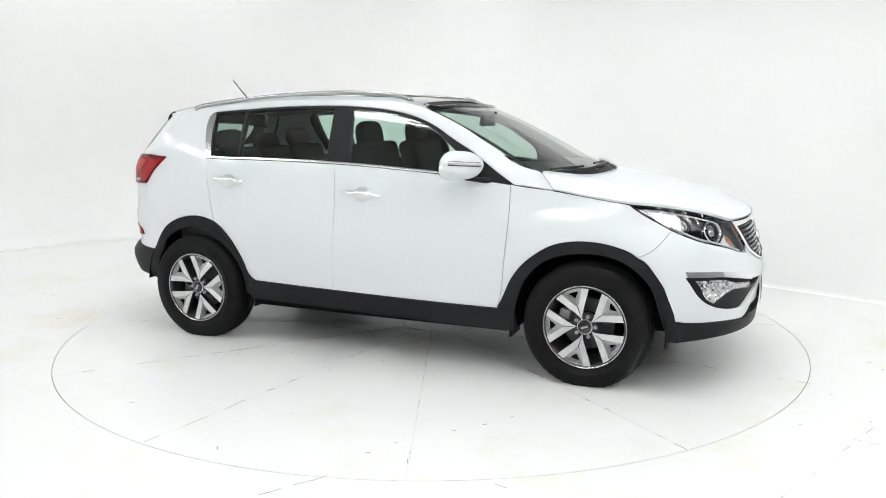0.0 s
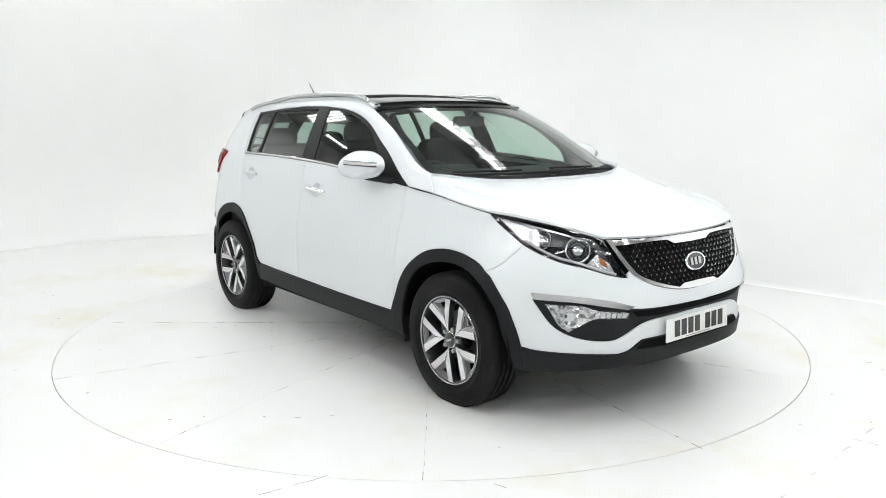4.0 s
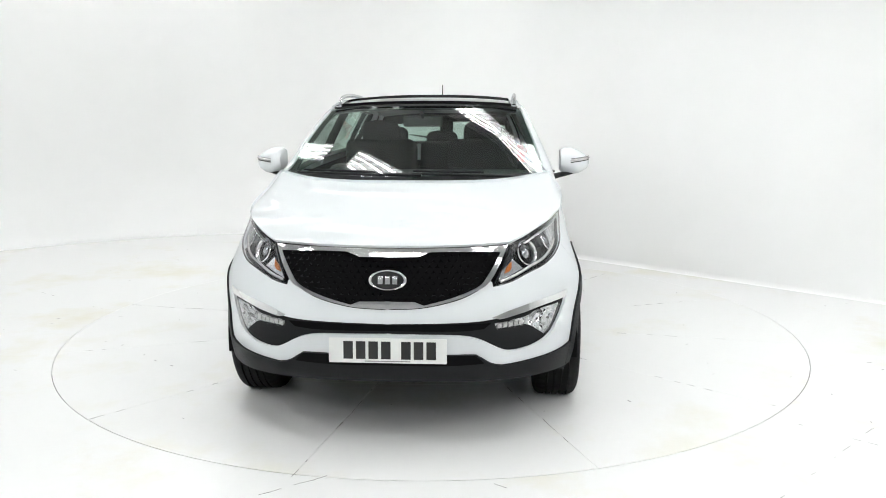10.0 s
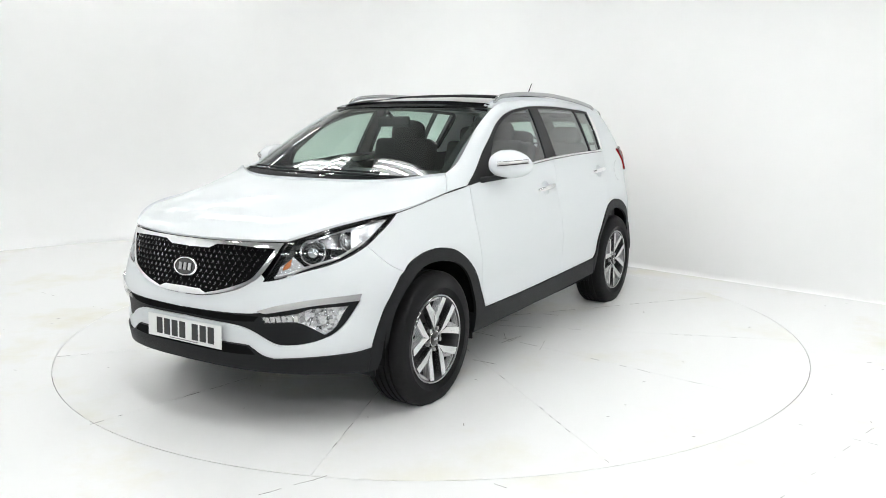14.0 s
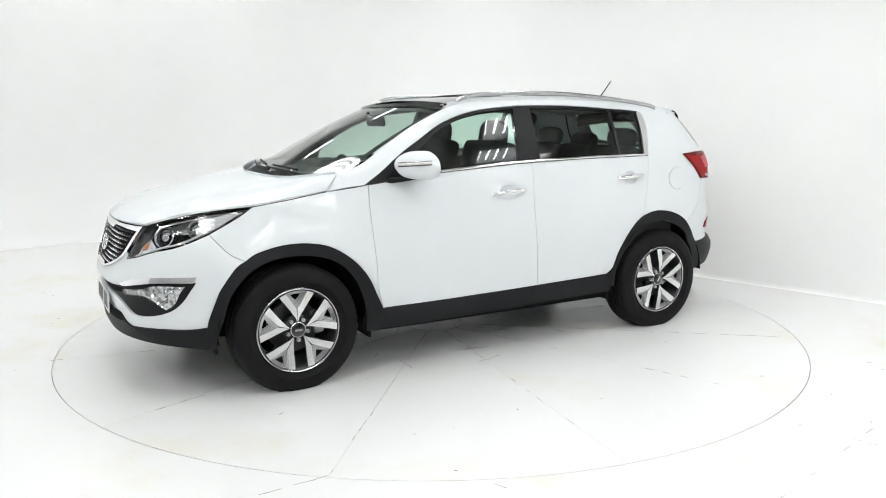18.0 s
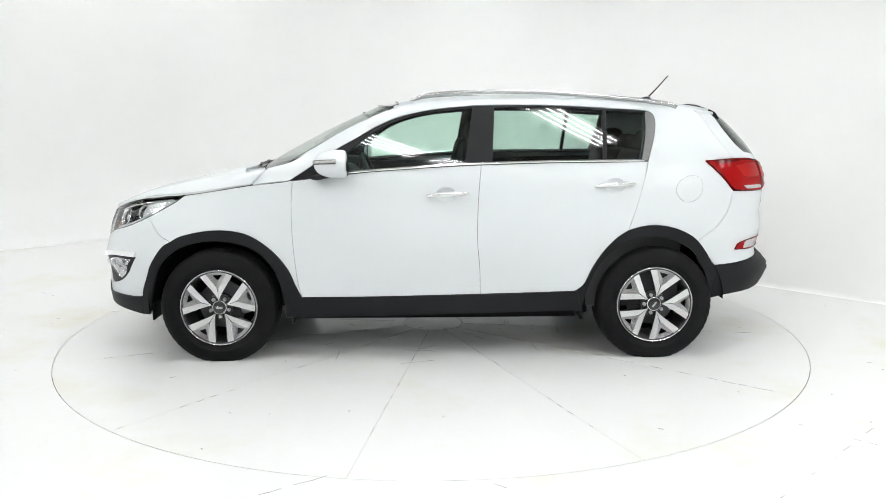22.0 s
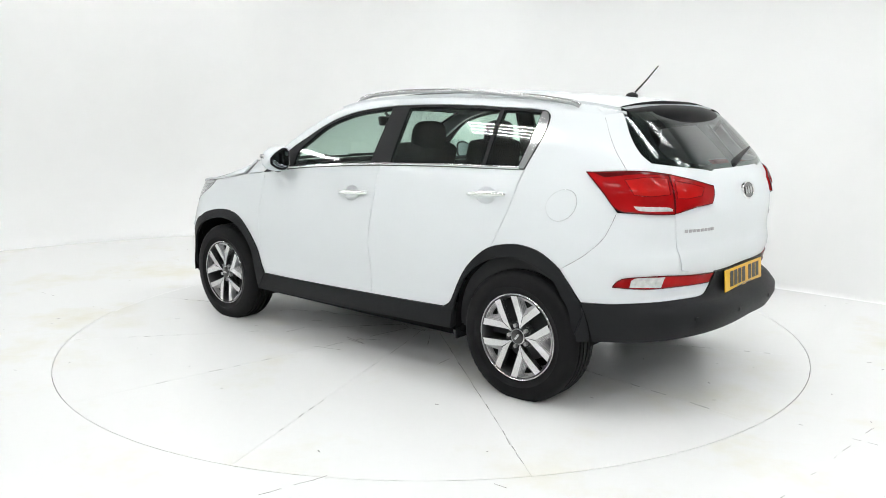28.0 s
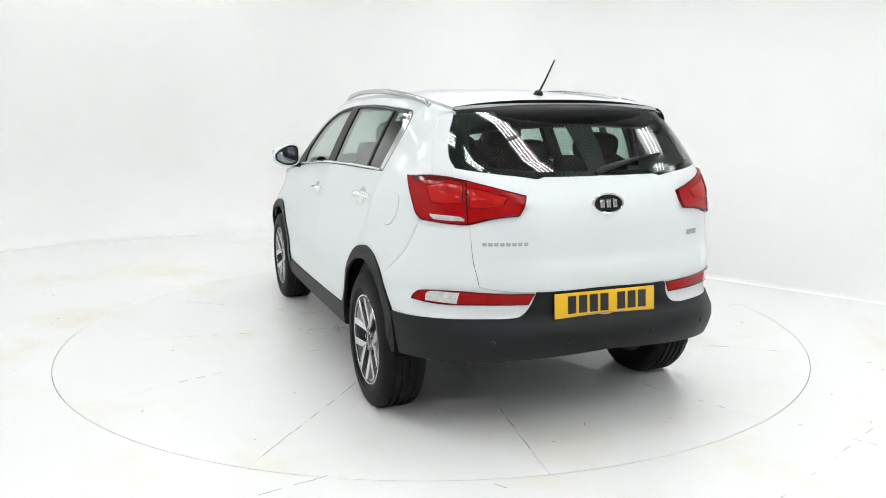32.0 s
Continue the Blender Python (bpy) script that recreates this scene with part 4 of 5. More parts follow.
def arch_liner(x, sd):
    bm = bmesh.new()
    rows = []
    for k in range(25):
        a = radians(-6 + (190 if x > 0 else 184) * k / 24)
        rows.append([bm.verts.new((x + 0.425 * math.cos(a), sd * y, 0.347 + 0.425 * math.sin(a))) for y in (0.87, 0.58)])
    for a, b in zip(rows, rows[1:]):
        bm.faces.new((a[0], b[0], b[1], a[1]))
    hub = bm.verts.new((x, sd * 0.58, 0.347))
    for a, b in zip(rows, rows[1:]):
        bm.faces.new((a[1], b[1], hub))
    return bm


for x in (1.32, -1.32):
    for sd, _ in BOTH:
        part("arch_liner", arch_liner(x, sd), M_UNDER, car, "black wheel-arch liner")


# ---- wheels ----
HUB_Z = 0.334


def make_wheel():
    """A wheel about the y axis, outer face towards +y."""
    wheel = new("wheel")
    R, T = 0.347, 0.112
    prof = [(0.222, -0.095), (0.236, -0.105), (0.275, -0.113), (0.310, -0.112), (0.332, -0.100), (0.343, -0.082)]
    for g in (-0.052, -0.018, 0.018, 0.052):
        prof += [(0.346, g - 0.006), (0.338, g - 0.005), (0.338, g + 0.005), (0.346, g + 0.006)]
    prof += [(0.343, 0.082), (0.332, 0.100), (0.310, 0.112), (0.300, 0.1125), (0.298, 0.1135), (0.262, 0.1145), (0.260, 0.1125), (0.238, 0.105), (0.224, 0.095), (0.222, 0.09)]
    bm = lathe(prof, 144)
    for v in bm.verts:
        r = math.hypot(v.co.x, v.co.z)
        a = math.atan2(v.co.z, v.co.x) + abs(v.co.y) * 1.2
        if abs(v.co.y) > 0.055 and r > 0.328 and int((a / (2 * math.pi) * 144) + 1000.5) % 3 == 0:
            v.co.x *= 1 - 0.0028 / r
            v.co.z *= 1 - 0.0028 / r
    for v in bm.verts:
        v.co.x, v.co.z = v.co.x * 1.022, v.co.z * 1.022
        low = -HUB_Z + 0.0005
        if v.co.z < low + 0.006:
            v.co.z = max(v.co.z, low)
            v.co.y *= 1.02
    tyre = part("tyre", bm, M_RUBBER, wheel, "black road tyre", angle=30)
    part("rim", lathe([(0.226, 0.098), (0.228, 0.103), (0.224, 0.105), (0.214, 0.099), (0.208, 0.090), (0.200, 0.02), (0.195, -0.09), (0.224, -0.10)], 64), M_ALLOYDARK, wheel, "grey alloy wheel rim")
    part("rim_lip", lathe([(0.226, 0.0985), (0.2285, 0.1035), (0.2255, 0.1065), (0.2205, 0.1035), (0.2190, 0.0985)], 64), M_SATINCHROME, wheel, "bright machined rim lip")
    for k in range(5):
        base = 88 + 72 * k
        bm = bmesh.new()
        for sg in (1, -1):
            g = radians(base + sg * 36)

            def arm(p, q, y):
                # p along the open window beside the arm, q from its middle line towards the arm
                return Vector((p * math.cos(g) + sg * q * math.sin(g), y, p * math.sin(g) - sg * q * math.cos(g)))
            rows = [((0.036, 0.0240), (0.0355, 0.0258), 0.088), ((0.060, 0.0295), (0.0580, 0.0421), 0.091), ((0.0955, 0.0318), (0.0945, 0.0662), 0.094),
                    ((0.130, 0.0328), (0.127, 0.0684), 0.098), ((0.170, 0.0338), (0.167, 0.0712), 0.102), ((0.2095, 0.0345), (0.2010, 0.0735), 0.105)]
            up, low = [], []
            for (p0, q0), (p1, q1), y in rows:
                up.append([bm.verts.new(arm(p0, q0 + 0.0012, y)), bm.verts.new(arm(p1, q1 - 0.0012, y))])
                low.append([bm.verts.new(arm(p0, q0, y - 0.034)), bm.verts.new(arm(p1, q1, y - 0.030))])
            for i in range(len(rows) - 1):
                bm.faces.new((up[i][0], up[i][1], up[i + 1][1], up[i + 1][0]))
                bm.faces.new((up[i][0], up[i + 1][0], low[i + 1][0], low[i][0]))
                bm.faces.new((up[i][1], low[i][1], low[i + 1][1], up[i + 1][1]))
        bmesh.ops.recalc_face_normals(bm, faces=bm.faces)
        part("spoke", bm, M_ALLOY, wheel, "bright machined Y-shaped spoke", angle=25)
        bm = bmesh.new()
        for i in range(4):
            r0, r1, half, h = 0.113 + 0.012 * i, 0.2120 - 0.005 * i, 16.2 - 2.0 * i, 0.097 - 0.006 * i
            pts = [(r0, 0.0), (r1, half), (r1 + 0.001, half * 0.5), (r1 + 0.0015, 0.0), (r1 + 0.001, -half * 0.5), (r1, -half)]
            inn = [(r0 + 0.010, 0.0), (r1 - 0.004, half - 1.7), (r1 - 0.003, half * 0.5), (r1 - 0.0025, 0.0), (r1 - 0.003, -half * 0.5), (r1 - 0.004, -half + 1.7)]
            ring = []
            for r_a, y in ((pts, h), (inn, h), (inn, h - 0.006)):
                ring.append([bm.verts.new(Vector((r * math.cos(radians(base + a)), y, r * math.sin(radians(base + a))))) for r, a in r_a])
            for a3, b3 in zip(ring, ring[1:]):
                for j in range(6):
                    q = (j + 1) % 6
                    bm.faces.new((a3[j], a3[q], b3[q], b3[j]))
        part("pocket", bm, M_POCKET, wheel, "grey stepped spoke pocket", smooth=False)
        a = radians(base - 36)
        bm = bmesh.new()
        bmesh.ops.create_cone(bm, cap_ends=True, segments=20, radius1=0.020, radius2=0.018, depth=0.03, matrix=pose(0.057 * math.cos(a), 0.058, 0.057 * math.sin(a), -90))
        part("nut_seat", bm, M_ALLOYDARK, wheel)
        bm = bmesh.new()
        bmesh.ops.create_cone(bm, cap_ends=True, segments=6, radius1=0.0115, radius2=0.0105, depth=0.024, matrix=pose(0.057 * math.cos(a), 0.078, 0.057 * math.sin(a), -90))
        part("wheel_nut", bm, M_STEEL, wheel, smooth=False)
    part("hub_face", lathe([(0.070, 0.03), (0.070, 0.056), (0.050, 0.066), (0.040, 0.072)], 40), M_ALLOYDARK, wheel)
    part("hub_ring", lathe([(0.044, 0.066), (0.0425, 0.0885), (0.0405, 0.0905), (0.0375, 0.0905)], 40), M_ALLOY, wheel, "bright ring round the centre cap")
    part("centre_cap", lathe([(0.0375, 0.07), (0.0375, 0.092), (0.033, 0.095), (0.0, 0.0955)], 32), M_GLOSSBLACK, wheel, "black centre cap")
    bm = box_bm(0.040, 0.002, 0.012, 0.0008, m=pose(0, 0.0965, 0))
    part("cap_mark", bm, M_SATINCHROME, wheel, "plain silver cap mark")
    part("brake_disc", lathe([(0.06, 0.0), (0.145, 0.0), (0.145, -0.024), (0.06, -0.024)], 40), M_DISCSTEEL, wheel, "dull steel brake disc")
    part("hub_back", lathe([(0.0, 0.02), (0.07, 0.02), (0.07, -0.05), (0.19, -0.055), (0.195, -0.07)], 32), M_UNDER, wheel)
    return wheel


wheel = make_wheel()
wheel.parent = car
WHEEL_Y = 0.787
spots = [(1.32, 1), (-1.32, 1), (1.32, -1), (-1.32, -1)]
for i, (x, sd) in enumerate(spots):
    m = pose(x, sd * WHEEL_Y, HUB_Z, 0, 0, 0 if sd > 0 else 180)
    if i == 0:
        wheel.matrix_basis = m
        for o in wheel.children:
            if o.name.split(".")[0] not in ("tyre", "brake_disc", "hub_back"):
                o.matrix_basis = Matrix.Diagonal((1.022, 1, 1.022, 1))
    else:
        w = copy_thing(wheel, m)
        for o in w.children:
            if o.name.split(".")[0] not in ("tyre", "brake_disc", "hub_back"):
                o.matrix_basis = pose(0, 0, 0, 0, (53, 19, 54)[i - 1]) @ Matrix.Diagonal((1.022, 1, 1.022, 1))
    bm = box_bm(0.06, 0.05, 0.13, 0.012, m=pose(x - 0.135, sd * (WHEEL_Y + 0.0), 0.345, 0, 10, 0))
    part("brake_caliper", bm, M_STEEL, car, "grey brake caliper")

SEAMS_CAR = ([(-1.808, 1.212), (-1.735, 1.310), (-1.697, 1.400), (-1.684, 1.474)], [(-2.086, 1.008), (-2.134, 0.858), (-2.168, 0.740)], [(-1.60, 0.744)] + SEAM_R + [(-1.790, 1.005)],
             DOOR_Q + [(-1.145, 0.792)], PILLAR_B + [(-0.254, 0.410)], DOOR_EDGE + [(0.819, 0.400)])
for sd, _ in BOTH:
    for line in SEAMS_CAR:
        pts = [shell(s, z, -0.012) for s, z in catmull([q[:2] for q in line], False, 0.05)]
        part("door_seal", tube([(p.x, p.y * sd, p.z) for p in pts], 0.006, 6), M_SATIN, car, "black rubber seal in a body joint")


# ---- fittings of the car ----
def on(s, z, sd=1, out=0.0):
    p = shell(s, z, out)
    return Vector((p.x, p.y * sd, p.z))


def frame_at(s, z, sd=1, out=0.0):
    """A pose on the shell: x along the skin, y outwards, z up along it."""
    p, n = shell(s, z, out), shell_normal(s, z)
    p = Vector((p.x, p.y * sd, p.z))
    n = Vector((n.x, n.y * sd, n.z)).normalized()
    up = (Vector((0, 0, 1)) - n * n.z).normalized()
    x = n.cross(up)
    return Matrix(((x.x, n.x, up.x, p.x), (x.y, n.y, up.y, p.y), (x.z, n.z, up.z, p.z), (0, 0, 0, 1)))


def bowl(s0, z0, rs, rz, deep):
    """The shell with a shallow hollow in it."""
    def at(s, z):
        k = max(0.0, 1 - ((s - s0) / rs) ** 2 - ((z - z0) / rz) ** 2)
        return shell(s, z, -deep * k ** 0.8 - 0.0008)

    def f(s, z):
        h = 0.003
        n = (at(s + h, z) - at(s - h, z)).cross(at(s, z + h) - at(s, z - h)) * -1.0
        return at(s, z), n.normalized()
    return f


def handle(s0, s1, z0, z1, sd):
    bm = bmesh.new()
    pts, rad = [], []
    for k in range(15):
        t = k / 14
        pts.append(on(s0 + (s1 - s0) * t, z0 + (z1 - z0) * t, sd, 0.004 + 0.030 * math.sin(math.pi * min(max((t * 1.04 - 0.02), 0), 1)) ** 0.5))
        rad.append(0.0065 + 0.006 * math.sin(math.pi * t) ** 0.5)
    return tube(pts, rad, 12, bm, 1.25)


MIRROR_X0 = spline([(0.857, 0.722), (0.90, 0.724), (0.94, 0.712), (0.98, 0.683), (1.01, 0.645), (1.03, 0.603), (1.042, 0.552)])
MIRROR_X1 = spline([(0.857, 0.548), (0.93, 0.528), (1.0, 0.520), (1.042, 0.528)])
MIRROR_Z1 = spline([(0.857, 1.262), (0.88, 1.276), (0.92, 1.277), (0.96, 1.266), (1.0, 1.245), (1.03, 1.220), (1.042, 1.196)])
MIRROR_Z0 = spline([(0.857, 1.140), (0.88, 1.121), (0.92, 1.115), (0.96, 1.118), (1.0, 1.132), (1.03, 1.152), (1.042, 1.174)])


def mirror_shell(sd):
    """The mirror housing: sections from its inner to its outer end, round before and flat behind."""
    bm = bmesh.new()
    rings = []
    for j in range(25):
        y = 0.857 + 0.185 * math.sin(math.pi / 2 * j / 24)
        z1, z0, xb = MIRROR_Z1(y), MIRROR_Z0(y), MIRROR_X1(y)
        xf = MIRROR_X0(y)
        row = []
        for k in range(32):
            a = 2 * math.pi * k / 32
            c, sn = math.cos(a), math.sin(a)
            n = 2.3 if c > 0 else 7.0
            x = xb + 0.3 * (xf - xb)
            x += (xf - x if c > 0 else x - xb) * math.copysign(abs(c) ** (2 / n), c)
            row.append(bm.verts.new((x, sd * y, (z0 + z1) / 2 + (z1 - z0) / 2 * math.copysign(abs(sn) ** (2 / n), sn))))
        rings.append(row)
    for a, b in zip(rings, rings[1:]):
        for k in range(32):
            bm.faces.new((a[k], a[(k + 1) % 32], b[(k + 1) % 32], b[k]))
    bm.faces.new(rings[0])
    bm.faces.new(rings[-1])
    bmesh.ops.recalc_face_normals(bm, faces=bm.faces)
    return bm


def mirror_back(u, v, sd, rim, out):
    y = 0.862 + rim + (0.168 - 2 * rim) * u
    z0, z1 = MIRROR_Z0(y) + 0.010 + rim, MIRROR_Z1(y) - 0.010 - rim
    bow = 0.5 + (v - 0.5) * (1 - 0.25 * abs(2 * u - 1) ** 5)
    return Vector((MIRROR_X1(y) - out, sd * y, z0 + (z1 - z0) * bow))


def rail_side(points, sd):
    return [(x, sd * y, z) for x, y, z in points]


for sd, _ in BOTH:
    doors = [o for o in car.children if o.name.split(".")[0] in ("front_door", "rear_door") and (o.data.vertices[0].co.y > 0) == (sd > 0)]
    fd = [o for o in doors if o.name.startswith("front")][0]
    rd = [o for o in doors if o.name.startswith("rear")][0]
    panel("handle_recess", BOWL_F, M_PAINT, fd, side=sd, depth=0.0, step=0.012, gap=-0.0035, surf=bowl(-0.050, 1.006, 0.066, 0.047, 0.026))
    panel("handle_recess", BOWL_R, M_PAINT, rd, side=sd, depth=0.0, step=0.012, gap=-0.0035, surf=bowl(-1.068, 1.054, 0.066, 0.047, 0.026))
    part("door_handle", handle(-0.185, 0.065, 1.014, 0.998, sd), M_CHROME, fd, "chrome door handle")
    part("door_handle", handle(-1.192, -0.945, 1.064, 1.052, sd), M_CHROME, rd, "chrome door handle")
    belt = [(0.605, 1.131), (0.388, 1.150), (0.183, 1.164), (-0.020, 1.177), (-0.263, 1.188), (-0.691, 1.198), (-1.024, 1.200), (-1.250, 1.201)]
    part("belt_strip", tube([on(s, z, sd, 0.006) for s, z in catmull(belt, False, 0.06)], 0.0075, 8), M_CHROME, car, "chrome strip under the side windows")

    # door mirror
    mirror = part("door_mirror", mirror_shell(sd), M_PAINT, car, "white door mirror housing", angle=60)
    patch("mirror_bezel", lambda u, v: mirror_back(u, v, sd, 0.0, 0.003), 10, 12, M_SATIN, mirror, depth=0.0, label="black mirror surround")
    patch("mirror_glass", lambda u, v: mirror_back(u, v, sd, 0.014, 0.007), 10, 12, M_MIRROR, mirror, depth=0.0, label="silvered mirror glass")
    line = [(MIRROR_X0(y) + 0.004, sd * y, 1.202 + 0.10 * (y - 0.9)) for y in (0.915, 0.94, 0.965, 0.99, 1.01, 1.027, 1.037)]
    lamp = part("indicator", tube(line, [0.004, 0.0085, 0.009, 0.009, 0.009, 0.009, 0.006], 10), M_CLEARLAMP, mirror, "clear side indicator")
    for dz in (0.0105, -0.0105):
        part("indicator_edge", tube([(x + 0.001, y, z + dz) for x, y, z in line], 0.0028, 6), M_SATINCHROME if dz > 0 else M_SATIN, lamp)
    bm = bmesh.new()
    tube([(0.730, sd * 0.800, 1.108), (0.690, sd * 0.850, 1.116), (0.650, sd * 0.905, 1.126), (0.610, sd * 0.955, 1.130)], [0.034, 0.028, 0.026, 0.012], 14, bm, 0.55)
    part("mirror_foot", bm, M_PLASTIC, mirror, "black mirror foot")

    # roof rail
    rail = [(0.158, 0.586, 1.556), (0.125, 0.587, 1.578), (0.05, 0.589, 1.596), (-0.10, 0.591, 1.608), (-0.30, 0.592, 1.616), (-0.6, 0.594, 1.614), (-0.9, 0.595, 1.598), (-1.15, 0.596, 1.576),
            (-1.35, 0.597, 1.552), (-1.46, 0.597, 1.534), (-1.49, 0.597, 1.520)]
    run = path3(rail_side(rail, sd))
    part("roof_rail", tube([run(k / 48) for k in range(49)], 0.0105, 12, flat=1.35), M_SATINCHROME, car, "satin silver roof rail")

    # headlamp inside
    for s, z, r in ((1.868, 0.906, 0.046), (2.062, 0.866, 0.055)):
        m = frame_at(s, z, sd, -0.055)
        lamp = part("lamp_bowl", lathe([(0.0, -0.012), (r * 0.5, -0.008), (r * 0.85, 0.006), (r, 0.024)], 28, m=m), M_REFLECTOR, car, "chromed headlamp bowl")
        part("lamp_ring", lathe([(r, 0.020), (r * 1.08, 0.026), (r * 1.02, 0.030), (r * 0.94, 0.024)], 28, m=m, closed=True), M_CHROME, lamp)
        part("projector", lathe([(0.0, 0.022), (r * 0.3, 0.019), (r * 0.55, 0.008), (r * 0.62, -0.006)], 24, m=m), M_BULB, lamp, "glass projector lens")
        part("inner_ring", lathe([(r * 0.78, 0.010), (r * 0.80, 0.018), (r * 0.74, 0.018), (r * 0.70, 0.008)], 28, m=m), M_LAMPBLACK, lamp)
    panel("lamp_corner", [(1.625, 0.982, 1), (1.73, 0.978), (1.860, 0.962, 1), (1.868, 0.872, 1), (1.80, 0.888), (1.71, 0.932)], M_REFLECTOR, car, out=-0.022, side=sd, depth=0.012, step=0.02, label="bright side reflector of the headlamp")
    panel("amber_indicator", [(2.168, 0.836, 1), (2.200, 0.812), (2.214, 0.785, 1), (2.185, 0.792), (2.172, 0.806, 1)], M_AMBER, car, out=-0.030, side=sd, depth=0.012, step=0.015, label="amber indicator bulb")
    brow = [(1.66, 0.980), (1.78, 0.968), (1.90, 0.950), (2.00, 0.930), (2.09, 0.905)]
    part("lamp_brow", tube([on(s, z, sd, -0.014) for s, z in catmull(brow, False, 0.02)], 0.0075, 8, flat=0.6), M_CHROME, car, "bright strip along the top of the headlamp")
    panel("lamp_foil", [(2.10, 0.800, 1), (2.18, 0.860), (2.205, 0.84), (2.25, 0.755, 1)], M_REFLECTOR, car, out=-0.036, side=sd, depth=0.01, step=0.02)
    strip = [(2.245, 0.752), (2.17, 0.772), (2.07, 0.803), (1.96, 0.828), (1.87, 0.862), (1.79, 0.898)]
    row = catmull(strip, False, 0.018)
    part("led_strip", tube([on(s, z, sd, -0.022) for s, z in row], 0.0065, 6), M_CLEARLAMP, car, "row of small lamps along the headlamp")
    part("lamp_rim", tube([on(s, z, sd, -0.002) for s, z in dense(HEADLAMP, 0.03)] + [on(1.576, 1.002, sd, -0.002)], 0.0036, 6), M_GLOSSBLACK, car, "black headlamp edge")
    panel("lamp_bezel", [(1.985, 0.950, 1), (2.08, 0.925), (2.165, 0.897, 1), (2.215, 0.82), (2.235, 0.795, 1), (2.16, 0.845), (2.14, 0.915), (2.06, 0.935)], M_LAMPBLACK, car, out=-0.030, side=sd, depth=0.01, step=0.02,
          label="black inner headlamp bezel")

    # fog lamp inside
    panel("fog_bowl", circle(1.985, 0.558, 0.046, 0.044), M_FOG, car, out=-0.006, side=sd, depth=0.008, step=0.02, facets=0.6, label="round clear fog lamp bowl")
    part("fog_bulb", lathe([(0.0, 0.008), (0.005, 0.006), (0.006, 0.0)], 16, m=frame_at(1.985, 0.558, sd, -0.006)), M_LAMPDARK, car, "small fog lamp bulb")
    for k in range(6):
        s = 2.115 + 0.027 * k
        panel("running_lamp", [(s, 0.583 - 0.003 * k, 1), (s + 0.021, 0.580 - 0.003 * k, 1), (s + 0.021, 0.550 - 0.001 * k, 1), (s, 0.552 - 0.001 * k, 1)], M_CLEARLAMP, car, out=-0.006, side=sd,
              depth=0.006, step=0.02, edge=0.02)

    # tail lamp details
    for outline in (TAIL_OUTER, TAIL_INNER, REFLECTOR):
        loop = inset(dense(outline, 0.03), 0.002)
        part("lamp_edge", tube([on(s, z, sd, 0.012 if outline is not REFLECTOR else 0.006) for s, z in loop + loop[:1]], 0.003, 6), M_REDDARK, car, "dark red lamp edge")
    panel("tail_light_bar", [(-1.800, 1.165, 1), (-1.930, 1.180), (-2.052, 1.174, 1), (-2.055, 1.099, 1), (-1.949, 1.089), (-1.860, 1.094, 1)], M_REDGLOW, car, out=0.0135, side=sd, depth=0.004, step=0.03,
          label="bright red lamp band")
    panel("tail_light_bar", [(-2.091, 1.163, 1), (-2.217, 1.143), (-2.290, 1.125, 1), (-2.255, 1.088, 1), (-2.157, 1.078), (-2.091, 1.081, 1)], M_REDGLOW, car, out=0.0135, side=sd, depth=0.004, step=0.03,
          label="bright red lamp band")
    for band in ([(-1.800, 1.165), (-1.930, 1.180), (-2.052, 1.174), (-2.055, 1.099), (-1.949, 1.089), (-1.860, 1.094)],
                 [(-2.091, 1.163), (-2.217, 1.143), (-2.290, 1.125), (-2.255, 1.088), (-2.157, 1.078), (-2.091, 1.081)]):
        part("band_edge", tube([on(s, z, sd, 0.0145) for s, z in inset(dense([(*q, 1) for q in band], 0.03), 0.002) + [inset(dense([(*q, 1) for q in band], 0.03), 0.002)[0]]], 0.0015, 6), M_REDDARK, car, "dark line round the lamp band")
    panel("lamp_top_strip", [(-1.620, 1.193, 1), (-1.887, 1.202), (-2.062, 1.190, 1), (-2.062, 1.182, 1), (-1.887, 1.190), (-1.690, 1.172, 1)], M_REDDARK, car, out=0.0135, side=sd, depth=0.003, step=0.03)
    panel("clear_segment", [(-1.935, 0.660, 1), (-1.950, 0.706), (-2.094, 0.712, 1), (-2.085, 0.657, 1)], M_CLEARLAMP, car, out=0.0085, side=sd, depth=0.004, step=0.03, label="clear ribbed lamp segment")
    for s in (-2.20, -2.52):
        part("parking_sensor", lathe([(0.012, -0.004), (0.012, 0.002), (0.0, 0.003)], 20, m=frame_at(s, 0.50, sd, 0.008)), M_SATIN, car, "small round parking sensor")
    bm = box_bm(0.012, 0.18, 0.075, 0.004, m=pose(0.885, sd * 0.76, 0.258))
    part("mud_flap", bm, M_PLASTIC, car)
    bm = box_bm(0.012, 0.18, 0.075, 0.004, m=pose(-0.880, sd * 0.76, 0.272))
    part("mud_flap", bm, M_PLASTIC, car)
    bm = box_bm(0.012, 0.14, 0.10, 0.004, m=pose(1.742, sd * 0.74, 0.290))
    part("air_deflector", bm, M_PLASTIC, car)

# fuel flap on the left flank
panel("fuel_flap_joint", circle(-1.501, 1.032, 0.078, 0.079, 36), M_SATINCHROME, car, out=0.0006, side=1, depth=0.003, step=0.03, gap=0.0)
panel("fuel_flap", circle(-1.501, 1.032, 0.078, 0.079, 36), M_PAINT, car, out=0.0022, side=1, depth=0.003, step=0.03, gap=0.0016, label="round white fuel flap")

